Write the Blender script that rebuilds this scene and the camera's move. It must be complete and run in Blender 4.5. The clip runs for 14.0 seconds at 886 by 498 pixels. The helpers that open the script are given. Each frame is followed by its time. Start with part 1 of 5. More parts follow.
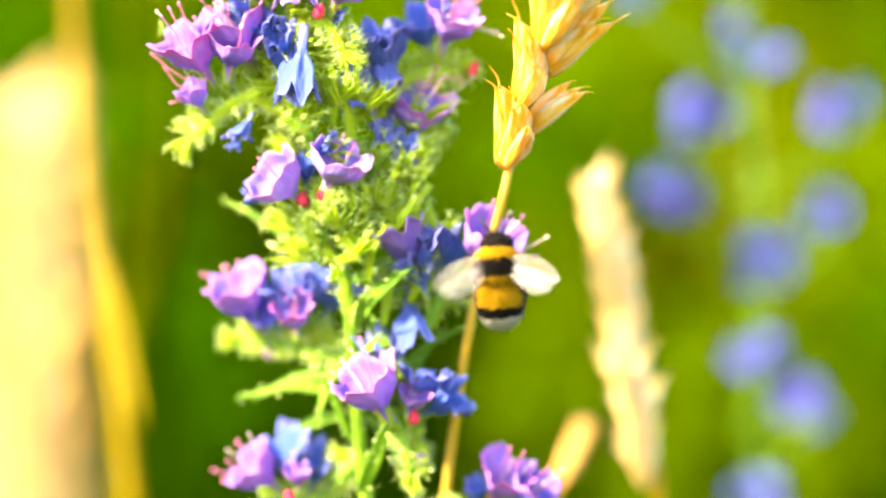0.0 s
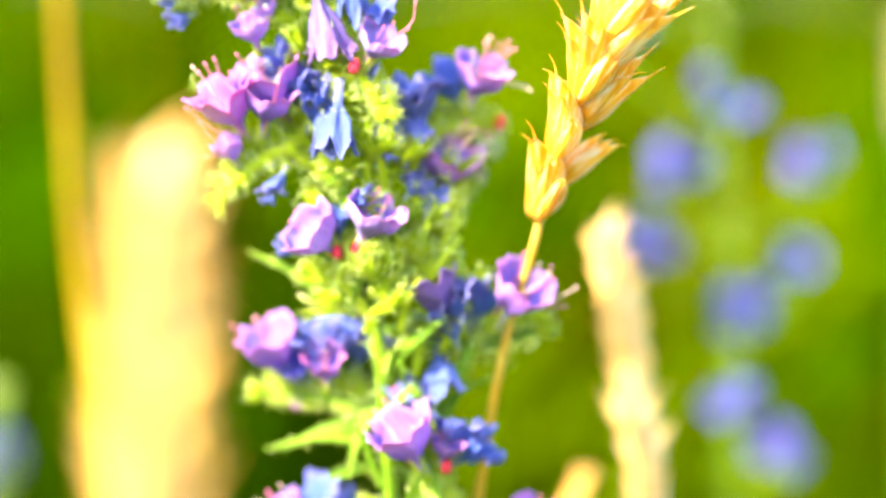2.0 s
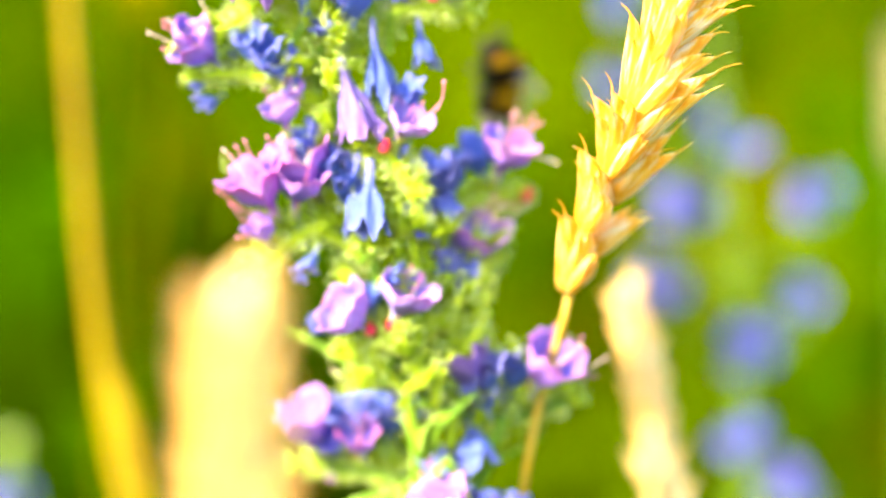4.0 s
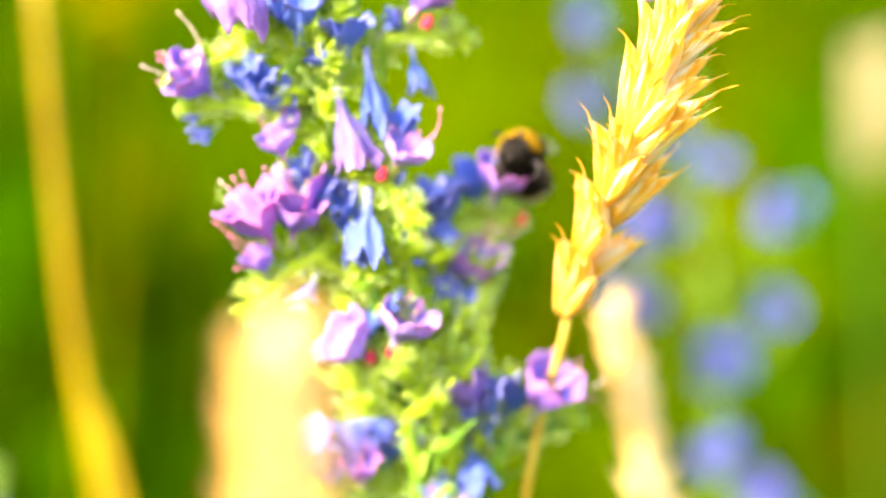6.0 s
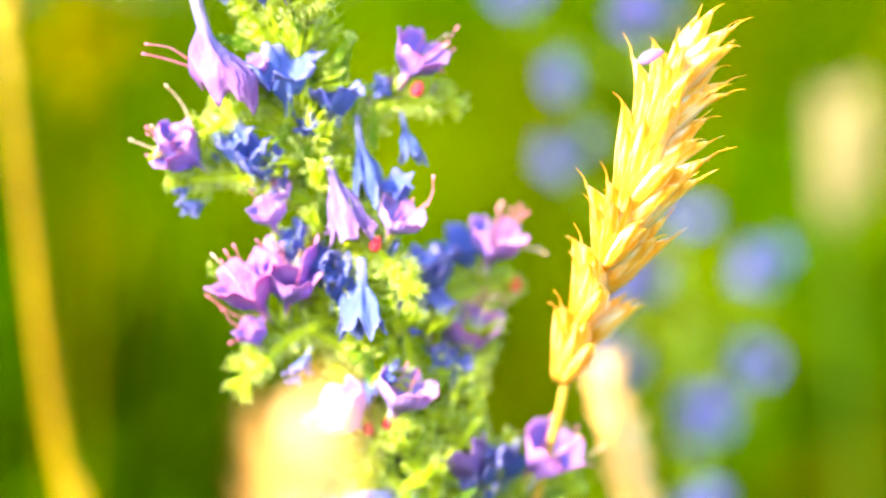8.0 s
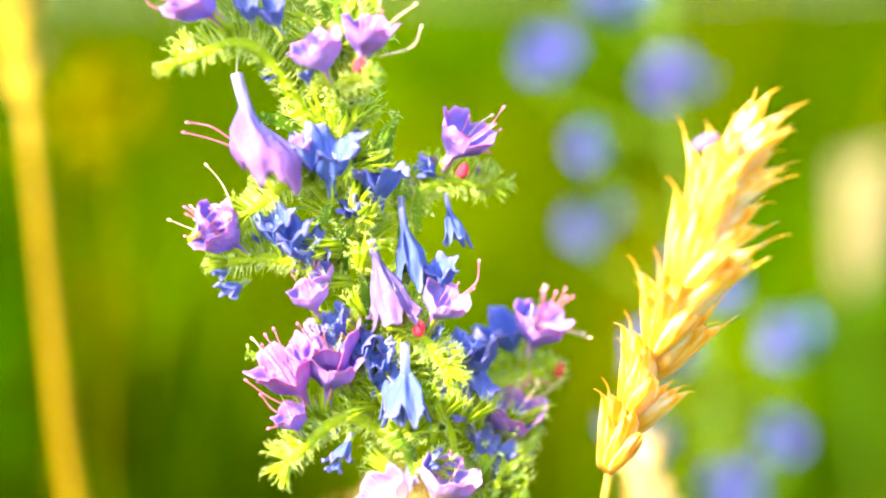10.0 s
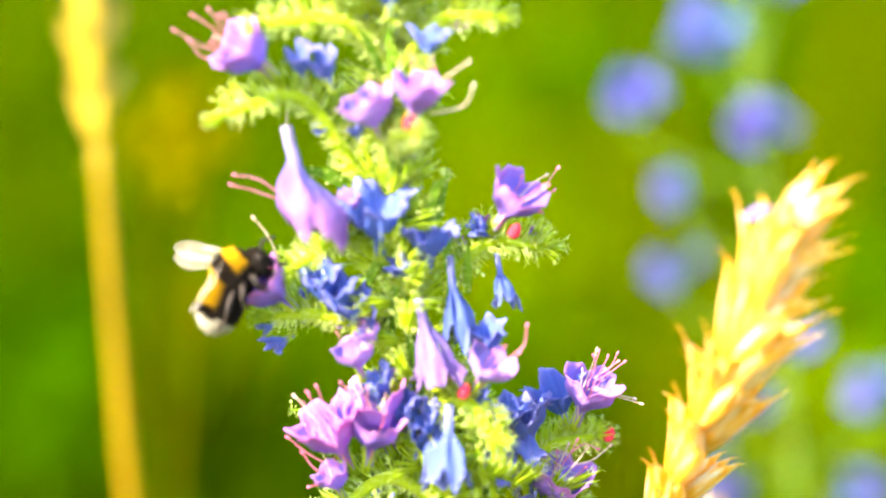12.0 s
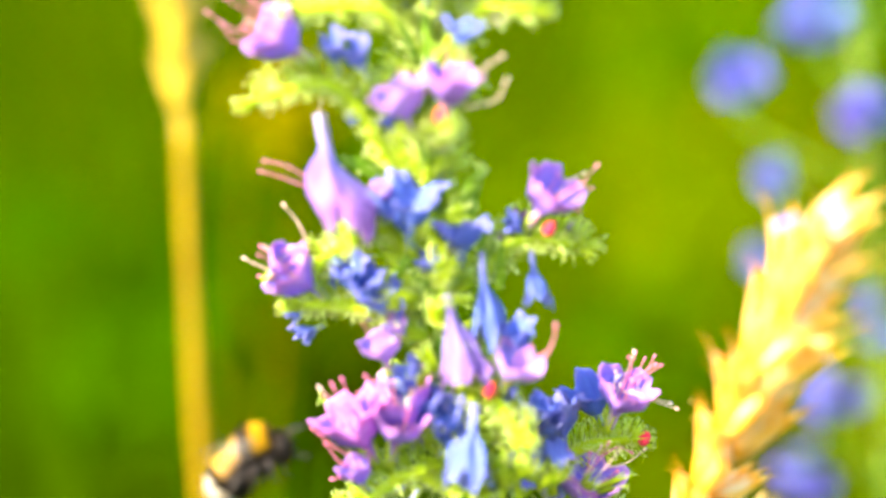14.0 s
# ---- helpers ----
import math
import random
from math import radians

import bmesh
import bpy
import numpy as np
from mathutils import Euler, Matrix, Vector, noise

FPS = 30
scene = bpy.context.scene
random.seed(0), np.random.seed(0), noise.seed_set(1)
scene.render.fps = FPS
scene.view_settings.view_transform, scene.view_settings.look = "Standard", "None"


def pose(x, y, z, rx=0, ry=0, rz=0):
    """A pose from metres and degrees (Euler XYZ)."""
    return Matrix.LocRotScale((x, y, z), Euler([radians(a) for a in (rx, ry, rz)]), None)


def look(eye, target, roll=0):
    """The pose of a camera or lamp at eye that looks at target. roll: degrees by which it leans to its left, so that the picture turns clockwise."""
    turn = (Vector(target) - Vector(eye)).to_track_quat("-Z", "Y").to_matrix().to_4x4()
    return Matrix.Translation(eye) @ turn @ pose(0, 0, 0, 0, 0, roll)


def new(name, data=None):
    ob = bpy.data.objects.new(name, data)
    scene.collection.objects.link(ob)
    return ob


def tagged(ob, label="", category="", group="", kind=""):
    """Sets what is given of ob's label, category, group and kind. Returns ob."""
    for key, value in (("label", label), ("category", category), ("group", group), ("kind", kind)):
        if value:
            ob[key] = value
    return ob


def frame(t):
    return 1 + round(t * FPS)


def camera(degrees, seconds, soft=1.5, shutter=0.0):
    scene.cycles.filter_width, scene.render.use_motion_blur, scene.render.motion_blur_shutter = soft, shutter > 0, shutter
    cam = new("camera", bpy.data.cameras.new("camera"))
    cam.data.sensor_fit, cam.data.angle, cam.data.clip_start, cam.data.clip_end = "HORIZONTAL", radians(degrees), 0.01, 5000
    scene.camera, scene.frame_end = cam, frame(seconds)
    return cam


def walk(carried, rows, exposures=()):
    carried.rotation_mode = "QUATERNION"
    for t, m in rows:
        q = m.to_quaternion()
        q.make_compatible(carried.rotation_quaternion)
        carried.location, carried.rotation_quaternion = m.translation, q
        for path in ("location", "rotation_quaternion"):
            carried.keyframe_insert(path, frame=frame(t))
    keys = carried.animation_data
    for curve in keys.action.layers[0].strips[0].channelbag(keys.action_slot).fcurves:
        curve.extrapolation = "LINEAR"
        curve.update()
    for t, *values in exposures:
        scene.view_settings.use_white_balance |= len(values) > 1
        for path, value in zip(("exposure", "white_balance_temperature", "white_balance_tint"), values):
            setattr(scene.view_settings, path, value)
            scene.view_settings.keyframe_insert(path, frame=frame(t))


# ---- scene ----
cam = camera(14.0, 14.0, 2.1, 0.5)
cam.data.dof.use_dof = True
cam.data.dof.focus_distance = 0.629
cam.data.dof.aperture_fstop = 4.0
PATH = [
    (0, (0.00008, -0.63894, 0.66010), (-0.05345, -0.00408, 0.59932), 1.470),
    (0.5, (-0.00805, -0.64152, 0.65958), (-0.05422, -0.00597, 0.59999), 1.237),
    (1, (-0.01858, -0.64286, 0.65909), (-0.05469, -0.00645, 0.60180), 1.057),
    (1.5, (-0.02919, -0.64555, 0.65928), (-0.05642, -0.00848, 0.60453), 1.243),
    (2, (-0.04337, -0.64999, 0.66023), (-0.05935, -0.01224, 0.60904), 1.446),
    (2.5, (-0.04811, -0.65114, 0.66839), (-0.06137, -0.01358, 0.61422), 1.195),
    (3, (-0.05007, -0.65235, 0.67629), (-0.06237, -0.01507, 0.61867), 0.783),
    (3.2, (-0.05064, -0.65283, 0.67781), (-0.06257, -0.01558, 0.61985), 0.664),
    (5.3, (-0.08443, -0.65620, 0.69517), (-0.06895, -0.02020, 0.62544), -0.350),
    (5.5, (-0.08459, -0.65595, 0.69379), (-0.06812, -0.01975, 0.62609), -0.457),
    (6, (-0.08355, -0.65564, 0.69084), (-0.06546, -0.01896, 0.62834), -0.750),
    (6.5, (-0.08766, -0.65601, 0.68941), (-0.06335, -0.01916, 0.63084), -1.030),
    (7, (-0.08882, -0.65369, 0.69452), (-0.06210, -0.01708, 0.63441), -1.501),
    (7.5, (-0.09378, -0.65118, 0.69517), (-0.06208, -0.01460, 0.63714), -1.694),
    (8, (-0.09813, -0.64795, 0.69647), (-0.06420, -0.01136, 0.63988), -1.941),
    (8.5, (-0.10593, -0.64521, 0.69994), (-0.06732, -0.00883, 0.64395), -2.046),
    (9, (-0.11004, -0.64109, 0.70159), (-0.06970, -0.00460, 0.64818), -1.929),
    (9.2, (-0.11176, -0.63888, 0.70234), (-0.07068, -0.00235, 0.64991), -1.815),
    (11.3, (-0.11448, -0.62243, 0.71779), (-0.07796, 0.01420, 0.66334), -0.488),
    (11.5, (-0.10718, -0.62121, 0.72025), (-0.07838, 0.01561, 0.66336), -0.323),
    (12, (-0.09027, -0.61911, 0.72190), (-0.07924, 0.01807, 0.66292), 0.155),
    (12.5, (-0.07374, -0.61621, 0.72423), (-0.08088, 0.02071, 0.66193), 0.671),
    (13, (-0.06397, -0.61288, 0.72888), (-0.08373, 0.02323, 0.66125), 1.066),
    (13.5, (-0.05353, -0.60969, 0.73159), (-0.08629, 0.02557, 0.66102), 1.521),
    (14, (-0.04455, -0.60598, 0.73377), (-0.08717, 0.02834, 0.66019), 1.852),
]
walk(cam, [(t, look(eye, target, roll)) for t, eye, target, roll in PATH], [(0, 3.15, 7200, 10), (14, 3.15, 7200, 10)])

# ---- light ----
SUN = Vector((-0.66, -0.50, 0.57)).normalized()
world = bpy.data.worlds.new("sky")
scene.world = world
world.use_nodes = True
wn = world.node_tree.nodes
sky = wn.new("ShaderNodeTexSky")
sky.sky_type, sky.sun_disc = "NISHITA", False
sky.sun_elevation = math.asin(SUN.z)
sky.sun_rotation = math.atan2(SUN.x, SUN.y)
world.node_tree.links.new(sky.outputs[0], wn["Background"].inputs[0])
wn["Background"].inputs[1].default_value = 0.15
sun = new("sun", bpy.data.lights.new("sun", "SUN"))
sun.data.energy, sun.data.angle, sun.data.color = 3.3, radians(0.6), (1.0, 0.93, 0.80)
sun.matrix_world = look(SUN * 30, (0, 0, 0))


# ---- materials ----
def shade(name, build):
    """A node material; build(nodes, links, principled, output) wires it."""
    m = bpy.data.materials.new(name)
    m.use_nodes = True
    n, l = m.node_tree.nodes, m.node_tree.links
    build(n, l, n["Principled BSDF"], n["Material Output"])
    return m


def ramp(n, l, value, stops):
    r = n.new("ShaderNodeValToRGB")
    e = r.color_ramp.elements
    while len(e) < len(stops):
        e.new(0.5)
    for el, (at, col) in zip(e, stops):
        el.position, el.color = at, (*col, 1)
    l.new(value, r.inputs[0])
    return r.outputs[0]


def noise_at(n, l, scale, detail=3.0, coord="Object", rough=0.55):
    t = n.new("ShaderNodeTexCoord")
    x = n.new("ShaderNodeTexNoise")
    x.inputs["Scale"].default_value, x.inputs["Detail"].default_value, x.inputs["Roughness"].default_value = scale, detail, rough
    l.new(t.outputs[coord], x.inputs["Vector"])
    return x.outputs["Fac"]


def blend(n, l, a, b, fac, how="MIX"):
    m = n.new("ShaderNodeMix")
    m.data_type, m.blend_type = "RGBA", how
    for sock, v in ((m.inputs[0], fac), (m.inputs[6], a), (m.inputs[7], b)):
        if isinstance(v, (int, float)):
            sock.default_value = v
        elif isinstance(v, tuple):
            sock.default_value = (*v, 1)
        else:
            l.new(v, sock)
    return m.outputs[2]


def maths(n, l, op, a, b=0.0):
    m = n.new("ShaderNodeMath")
    m.operation = op
    for sock, v in zip(m.inputs, (a, b)):
        if isinstance(v, (int, float)):
            sock.default_value = v
        else:
            l.new(v, sock)
    return m.outputs[0]


def bumped(n, l, p, height, strength, distance):
    b = n.new("ShaderNodeBump")
    b.inputs["Strength"].default_value, b.inputs["Distance"].default_value = strength, distance
    l.new(height, b.inputs["Height"])
    l.new(b.outputs[0], p.inputs["Normal"])


def thin(n, l, p, out, colour, amount):
    """Lets light through a thin blade or petal."""
    t = n.new("ShaderNodeBsdfTranslucent")
    l.new(colour, t.inputs["Color"])
    x = n.new("ShaderNodeMixShader")
    x.inputs[0].default_value = amount
    l.new(p.outputs[0], x.inputs[1])
    l.new(t.outputs[0], x.inputs[2])
    l.new(x.outputs[0], out.inputs[0])


def petal(name, foot, middle, mouth, other, upper=(0.22, 0.24, 0.72), share=0.5):
    """Corolla tissue: pale at the foot of the tube, full colour at the mouth, veined lengthwise, each flower a little different."""
    def build(n, l, p, out):
        t = n.new("ShaderNodeTexCoord")
        s = n.new("ShaderNodeSeparateXYZ")
        l.new(t.outputs["Object"], s.inputs[0])
        tissue = n.new("ShaderNodeAttribute")
        tissue.attribute_name = "along"
        reach = tissue.outputs["Fac"]
        along = maths(n, l, "ADD", reach, maths(n, l, "MULTIPLY", maths(n, l, "SUBTRACT", noise_at(n, l, 3.0), 0.5), 0.25))
        base = ramp(n, l, along, [(0.05, foot), (0.34, middle), (0.78, mouth), (1.0, other)])
        info = n.new("ShaderNodeObjectInfo")
        base = blend(n, l, base, other, maths(n, l, "MULTIPLY", info.outputs["Random"], 0.4))
        side = maths(n, l, "ADD", maths(n, l, "MULTIPLY", s.outputs[1], -0.9), maths(n, l, "MULTIPLY", noise_at(n, l, 1.6, 2.0), 1.2))
        tone = ramp(n, l, side, [(0.40, (0, 0, 0)), (0.85, (1, 1, 1))])
        base = blend(n, l, base, upper, maths(n, l, "MULTIPLY", tone, share))
        rim = ramp(n, l, maths(n, l, "ADD", reach, maths(n, l, "MULTIPLY", noise_at(n, l, 4.0), 0.10)), [(0.975, (0, 0, 0)), (1.03, (1, 1, 1))])
        pale = tuple(min(0.5, 0.12 + 0.85 * c) for c in other)
        base = blend(n, l, base, pale, maths(n, l, "MULTIPLY", rim, 0.55))
        vein = n.new("ShaderNodeTexNoise")
        vein.inputs["Scale"].default_value = 1.0
        mp = n.new("ShaderNodeMapping")
        mp.inputs["Scale"].default_value = (11, 11, 1.0)
        l.new(t.outputs["Object"], mp.inputs[0])
        l.new(mp.outputs[0], vein.inputs["Vector"])
        v = ramp(n, l, vein.outputs["Fac"], [(0.36, (0.70, 0.58, 0.86)), (0.60, (1, 1, 1))])
        base = blend(n, l, base, v, 0.4, "MULTIPLY")
        l.new(base, p.inputs["Base Color"])
        p.inputs["Roughness"].default_value = 0.55
        p.inputs["Specular IOR Level"].default_value = 0.15
        bumped(n, l, p, vein.outputs["Fac"], 0.22, 0.03)
        thin(n, l, p, out, base, 0.42)
    return shade(name, build)


PETAL = {
    "violet": petal("petal_violet", (0.34, 0.29, 0.50), (0.22, 0.16, 0.60), (0.32, 0.205, 0.60), (0.53, 0.15, 0.46), (0.13, 0.14, 0.58), 0.75),
    "iris": petal("petal_iris", (0.130, 0.125, 0.450), (0.092, 0.098, 0.480), (0.112, 0.112, 0.530), (0.165, 0.118, 0.530), (0.120, 0.135, 0.500), 0.4),
    "pale": petal("petal_lilac", (0.36, 0.31, 0.50), (0.27, 0.21, 0.59), (0.37, 0.255, 0.61), (0.50, 0.20, 0.52), (0.17, 0.19, 0.59), 0.65),
    "rose": petal("petal_rose", (0.36, 0.28, 0.46), (0.27, 0.17, 0.55), (0.38, 0.20, 0.56), (0.62, 0.09, 0.37), (0.17, 0.165, 0.58), 0.65),
    "blue": petal("petal_blue", (0.165, 0.195, 0.470), (0.078, 0.148, 0.480), (0.098, 0.180, 0.550), (0.155, 0.160, 0.550), (0.060, 0.115, 0.430), 0.5),
    "pale_blue": petal("petal_powder_blue", (0.310, 0.312, 0.502), (0.120, 0.176, 0.484), (0.103, 0.160, 0.484), (0.189, 0.176, 0.502), (0.069, 0.112, 0.400), 0.45),
    "droop": petal("petal_drooping", (0.292, 0.288, 0.428), (0.086, 0.136, 0.409), (0.073, 0.132, 0.428), (0.120, 0.152, 0.428), (0.052, 0.096, 0.353), 0.5),
    "hood": petal("petal_hood", (0.361, 0.344, 0.446), (0.129, 0.144, 0.465), (0.258, 0.120, 0.400), (0.344, 0.136, 0.391), (0.224, 0.120, 0.428), 0.4),
    "white": petal("petal_faded", (0.206, 0.184, 0.307), (0.155, 0.136, 0.363), (0.232, 0.136, 0.409), (0.292, 0.152, 0.409), (0.138, 0.128, 0.391), 0.4),
}


def greenery(name, dark, mid, light, scale, through_light, gloss=0.2):
    def build(n, l, p, out):
        f = maths(n, l, "ADD", maths(n, l, "MULTIPLY", noise_at(n, l, scale, 4.0), 0.7), maths(n, l, "MULTIPLY", noise_at(n, l, scale * 6, 2.0), 0.3))
        base = ramp(n, l, f, [(0.30, dark), (0.5, mid), (0.70, light)])
        info = n.new("ShaderNodeObjectInfo")
        base = blend(n, l, base, light, maths(n, l, "MULTIPLY", info.outputs["Random"], 0.4))
        l.new(base, p.inputs["Base Color"])
        p.inputs["Roughness"].default_value = 0.55
        p.inputs["Specular IOR Level"].default_value = gloss
        bumped(n, l, p, noise_at(n, l, scale * 8, 2.0), 0.4, 0.0006)
        thin(n, l, p, out, base, through_light)
    return shade(name, build)


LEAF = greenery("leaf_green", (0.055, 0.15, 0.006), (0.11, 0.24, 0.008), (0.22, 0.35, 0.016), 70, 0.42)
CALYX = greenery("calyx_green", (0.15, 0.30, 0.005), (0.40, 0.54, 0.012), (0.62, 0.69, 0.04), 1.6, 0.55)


def plain(name, a, b, scale, rough, bump=0.3, size=0.0004, sheen=0.0, gloss=0.5):
    def build(n, l, p, out):
        f = noise_at(n, l, scale, 4.0)
        base = ramp(n, l, f, [(0.32, a), (0.68, b)])
        l.new(base, p.inputs["Base Color"])
        p.inputs["Roughness"].default_value = rough
        p.inputs["Sheen Weight"].default_value = sheen
        p.inputs["Specular IOR Level"].default_value = gloss
        bumped(n, l, p, noise_at(n, l, scale * 5, 2.0), bump, size)
    return shade(name, build)


BRISTLE = plain("bristle_white", (0.48, 0.60, 0.08), (0.66, 0.72, 0.24), 300, 0.35)
FILAMENT = plain("filament_pink", (0.52, 0.07, 0.16), (0.62, 0.18, 0.28), 300, 0.45)
STYLE = plain("style_cream", (0.58, 0.34, 0.26), (0.64, 0.46, 0.36), 300, 0.45)
RED = plain("bud_red", (0.50, 0.006, 0.02), (0.66, 0.05, 0.09), 1.5, 0.6, gloss=0.15)


def straw(name, dark, mid, light, scale, bump, glow=0.32):
    def build(n, l, p, out):
        t = n.new("ShaderNodeTexCoord")
        mp = n.new("ShaderNodeMapping")
        mp.inputs["Scale"].default_value = (6, 6, 0.6)
        l.new(t.outputs["Object"], mp.inputs[0])
        rib = n.new("ShaderNodeTexNoise")
        rib.inputs["Scale"].default_value, rib.inputs["Detail"].default_value = scale, 4.0
        l.new(mp.outputs[0], rib.inputs["Vector"])
        f = maths(n, l, "ADD", maths(n, l, "MULTIPLY", rib.outputs["Fac"], 0.6), maths(n, l, "MULTIPLY", noise_at(n, l, scale * 0.6, 3.0), 0.4))
        base = ramp(n, l, f, [(0.34, dark), (0.48, mid), (0.60, light)])
        info = n.new("ShaderNodeObjectInfo")
        base = blend(n, l, base, dark, maths(n, l, "MULTIPLY", info.outputs["Random"], 0.4))
        l.new(base, p.inputs["Base Color"])
        p.inputs["Roughness"].default_value = 0.45
        p.inputs["Specular IOR Level"].default_value = 0.2
        bumped(n, l, p, rib.outputs["Fac"], 0.28, bump)
        thin(n, l, p, out, base, glow)
    return shade(name, build)


HUSK = straw("wheat_husk", (0.76, 0.26, 0.003), (0.90, 0.55, 0.06), (0.93, 0.85, 0.60), 2.0, 0.03, 0.40)
STALK = straw("wheat_stalk", (0.28, 0.155, 0.0004), (0.36, 0.22, 0.0006), (0.42, 0.285, 0.0015), 60, 0.0005)
TAN_STALK = straw("tan_wheat_stalk", (0.40, 0.21, 0.008), (0.50, 0.29, 0.02), (0.58, 0.38, 0.06), 60, 0.0005)


def meadow_build(n, l, p, out):
    """Grass blades: hue by blade, drifts of colour across the field."""
    g = n.new("ShaderNodeNewGeometry")
    own = ramp(n, l, g.outputs["Random Per Island"], [(0.0, (0.016, 0.050, 0.0002)), (0.45, (0.036, 0.080, 0.0002)), (0.85, (0.070, 0.102, 0.0003)), (1.0, (0.14, 0.10, 0.001))])
    t = n.new("ShaderNodeTexCoord")
    mp = n.new("ShaderNodeMapping")
    mp.inputs["Scale"].default_value = (1, 1, 0.35)
    l.new(t.outputs["Object"], mp.inputs[0])
    patch = n.new("ShaderNodeTexNoise")
    patch.inputs["Scale"].default_value, patch.inputs["Detail"].default_value = 9.0, 1.0
    l.new(mp.outputs[0], patch.inputs["Vector"])
    drift = ramp(n, l, patch.outputs["Fac"], [(0.34, (0.22, 0.40, 0.3)), (0.5, (0.85, 0.92, 0.8)), (0.64, (1.35, 1.35, 1.0))])
    base = blend(n, l, own, drift, 1.0, "MULTIPLY")
    l.new(base, p.inputs["Base Color"])
    p.inputs["Roughness"].default_value = 0.6
    p.inputs["Specular IOR Level"].default_value = 0.0
    thin(n, l, p, out, base, 0.35)


MEADOW = shade("meadow_grass", meadow_build)
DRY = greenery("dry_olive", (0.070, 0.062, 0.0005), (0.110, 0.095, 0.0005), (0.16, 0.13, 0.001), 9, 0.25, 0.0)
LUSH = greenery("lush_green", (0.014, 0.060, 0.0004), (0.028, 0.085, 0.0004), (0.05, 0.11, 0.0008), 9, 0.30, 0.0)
# Herb green far darker than real leaves: background shade put into the base colour.
SHADE_HERB = greenery("shade_toned_herb", (0.009, 0.030, 0.0003), (0.017, 0.045, 0.0003), (0.036, 0.064, 0.0006), 9, 0.10, 0.0)


def soil_build(n, l, p, out):
    f = noise_at(n, l, 2.2, 6.0)
    base = ramp(n, l, f, [(0.30, (0.014, 0.038, 0.0006)), (0.52, (0.036, 0.070, 0.0006)), (0.75, (0.070, 0.090, 0.002))])
    fine = ramp(n, l, noise_at(n, l, 60, 4.0), [(0.3, (0.5, 0.5, 0.45)), (0.7, (1.1, 1.1, 1.0))])
    base = blend(n, l, base, fine, 0.8, "MULTIPLY")
    l.new(base, p.inputs["Base Color"])
    p.inputs["Roughness"].default_value = 1.0
    p.inputs["Specular IOR Level"].default_value = 0.0
    bumped(n, l, p, noise_at(n, l, 40, 5.0), 0.8, 0.02)


SOIL = shade("meadow_ground", soil_build)


# ---- building blocks ----
def mesh_from(name, verts, faces, material, smooth=True):
    me = bpy.data.meshes.new(name)
    me.from_pydata([tuple(v) for v in verts], [], faces)
    me.materials.append(material)
    if smooth:
        me.polygons.foreach_set("use_smooth", [True] * len(me.polygons))
    me.update()
    return me


def part(name, me, parent, m=None, label=""):
    ob = new(name, me)
    ob.parent = parent
    if m is not None:
        ob.matrix_basis = m
    if label:
        ob["label"] = label
    return ob


def thing(name, place, label, category, group="", kind=""):
    ob = new(name)
    ob.empty_display_size = 0.02
    ob.location = place
    return tagged(ob, label, category, group, kind)


def spline(points, count):
    """Points evenly along a smooth curve through the given ones."""
    p = [Vector(q) for q in points]
    p = [2 * p[0] - p[1]] + p + [2 * p[-1] - p[-2]]
    out = []
    spans = len(p) - 3
    for i in range(count + 1):
        u = i / count * spans
        k = min(int(u), spans - 1)
        u -= k
        a, b, c, d = p[k:k + 4]
        out.append(0.5 * ((2 * b) + (c - a) * u + (2 * a - 5 * b + 4 * c - d) * u * u + (3 * b - a - 3 * c + d) * u ** 3))
    return out


def tube(points, radii, sides=8, flat=1.0, start=0):
    """Vertices and faces of a closed tube along the points; flat squashes it across."""
    verts, faces = [], []
    side = Vector((1, 0, 0))
    for i, q in enumerate(points):
        way = (points[min(i + 1, len(points) - 1)] - points[max(i - 1, 0)]).normalized()
        side = (side - way * side.dot(way))
        side = side.normalized() if side.length > 1e-6 else way.orthogonal().normalized()
        up = way.cross(side)
        for k in range(sides):
            a = 2 * math.pi * k / sides
            verts.append(q + radii[i] * (math.cos(a) * side + flat * math.sin(a) * up))
    rings = len(points)
    for i in range(rings - 1):
        for k in range(sides):
            a, b = start + i * sides + k, start + i * sides + (k + 1) % sides
            faces.append((a, b, b + sides, a + sides))
    faces.append(tuple(start + k for k in reversed(range(sides))))
    faces.append(tuple(start + (rings - 1) * sides + k for k in range(sides)))
    return verts, faces


def aim(foot, tip, up=(0, 0, 1), scale=1.0):
    """A pose at foot whose z axis points to tip, with y turned towards up."""
    z = (Vector(tip) - Vector(foot)).normalized()
    u = Vector(up)
    if abs(z.dot(u.normalized())) > 0.97:
        u = Vector((0.3, -1, 0.1))
    x = u.cross(z).normalized()
    y = z.cross(x)
    r = Matrix((x, y, z)).transposed().to_4x4()
    return Matrix.Translation(foot) @ r @ Matrix.Diagonal((scale, scale, scale, 1))


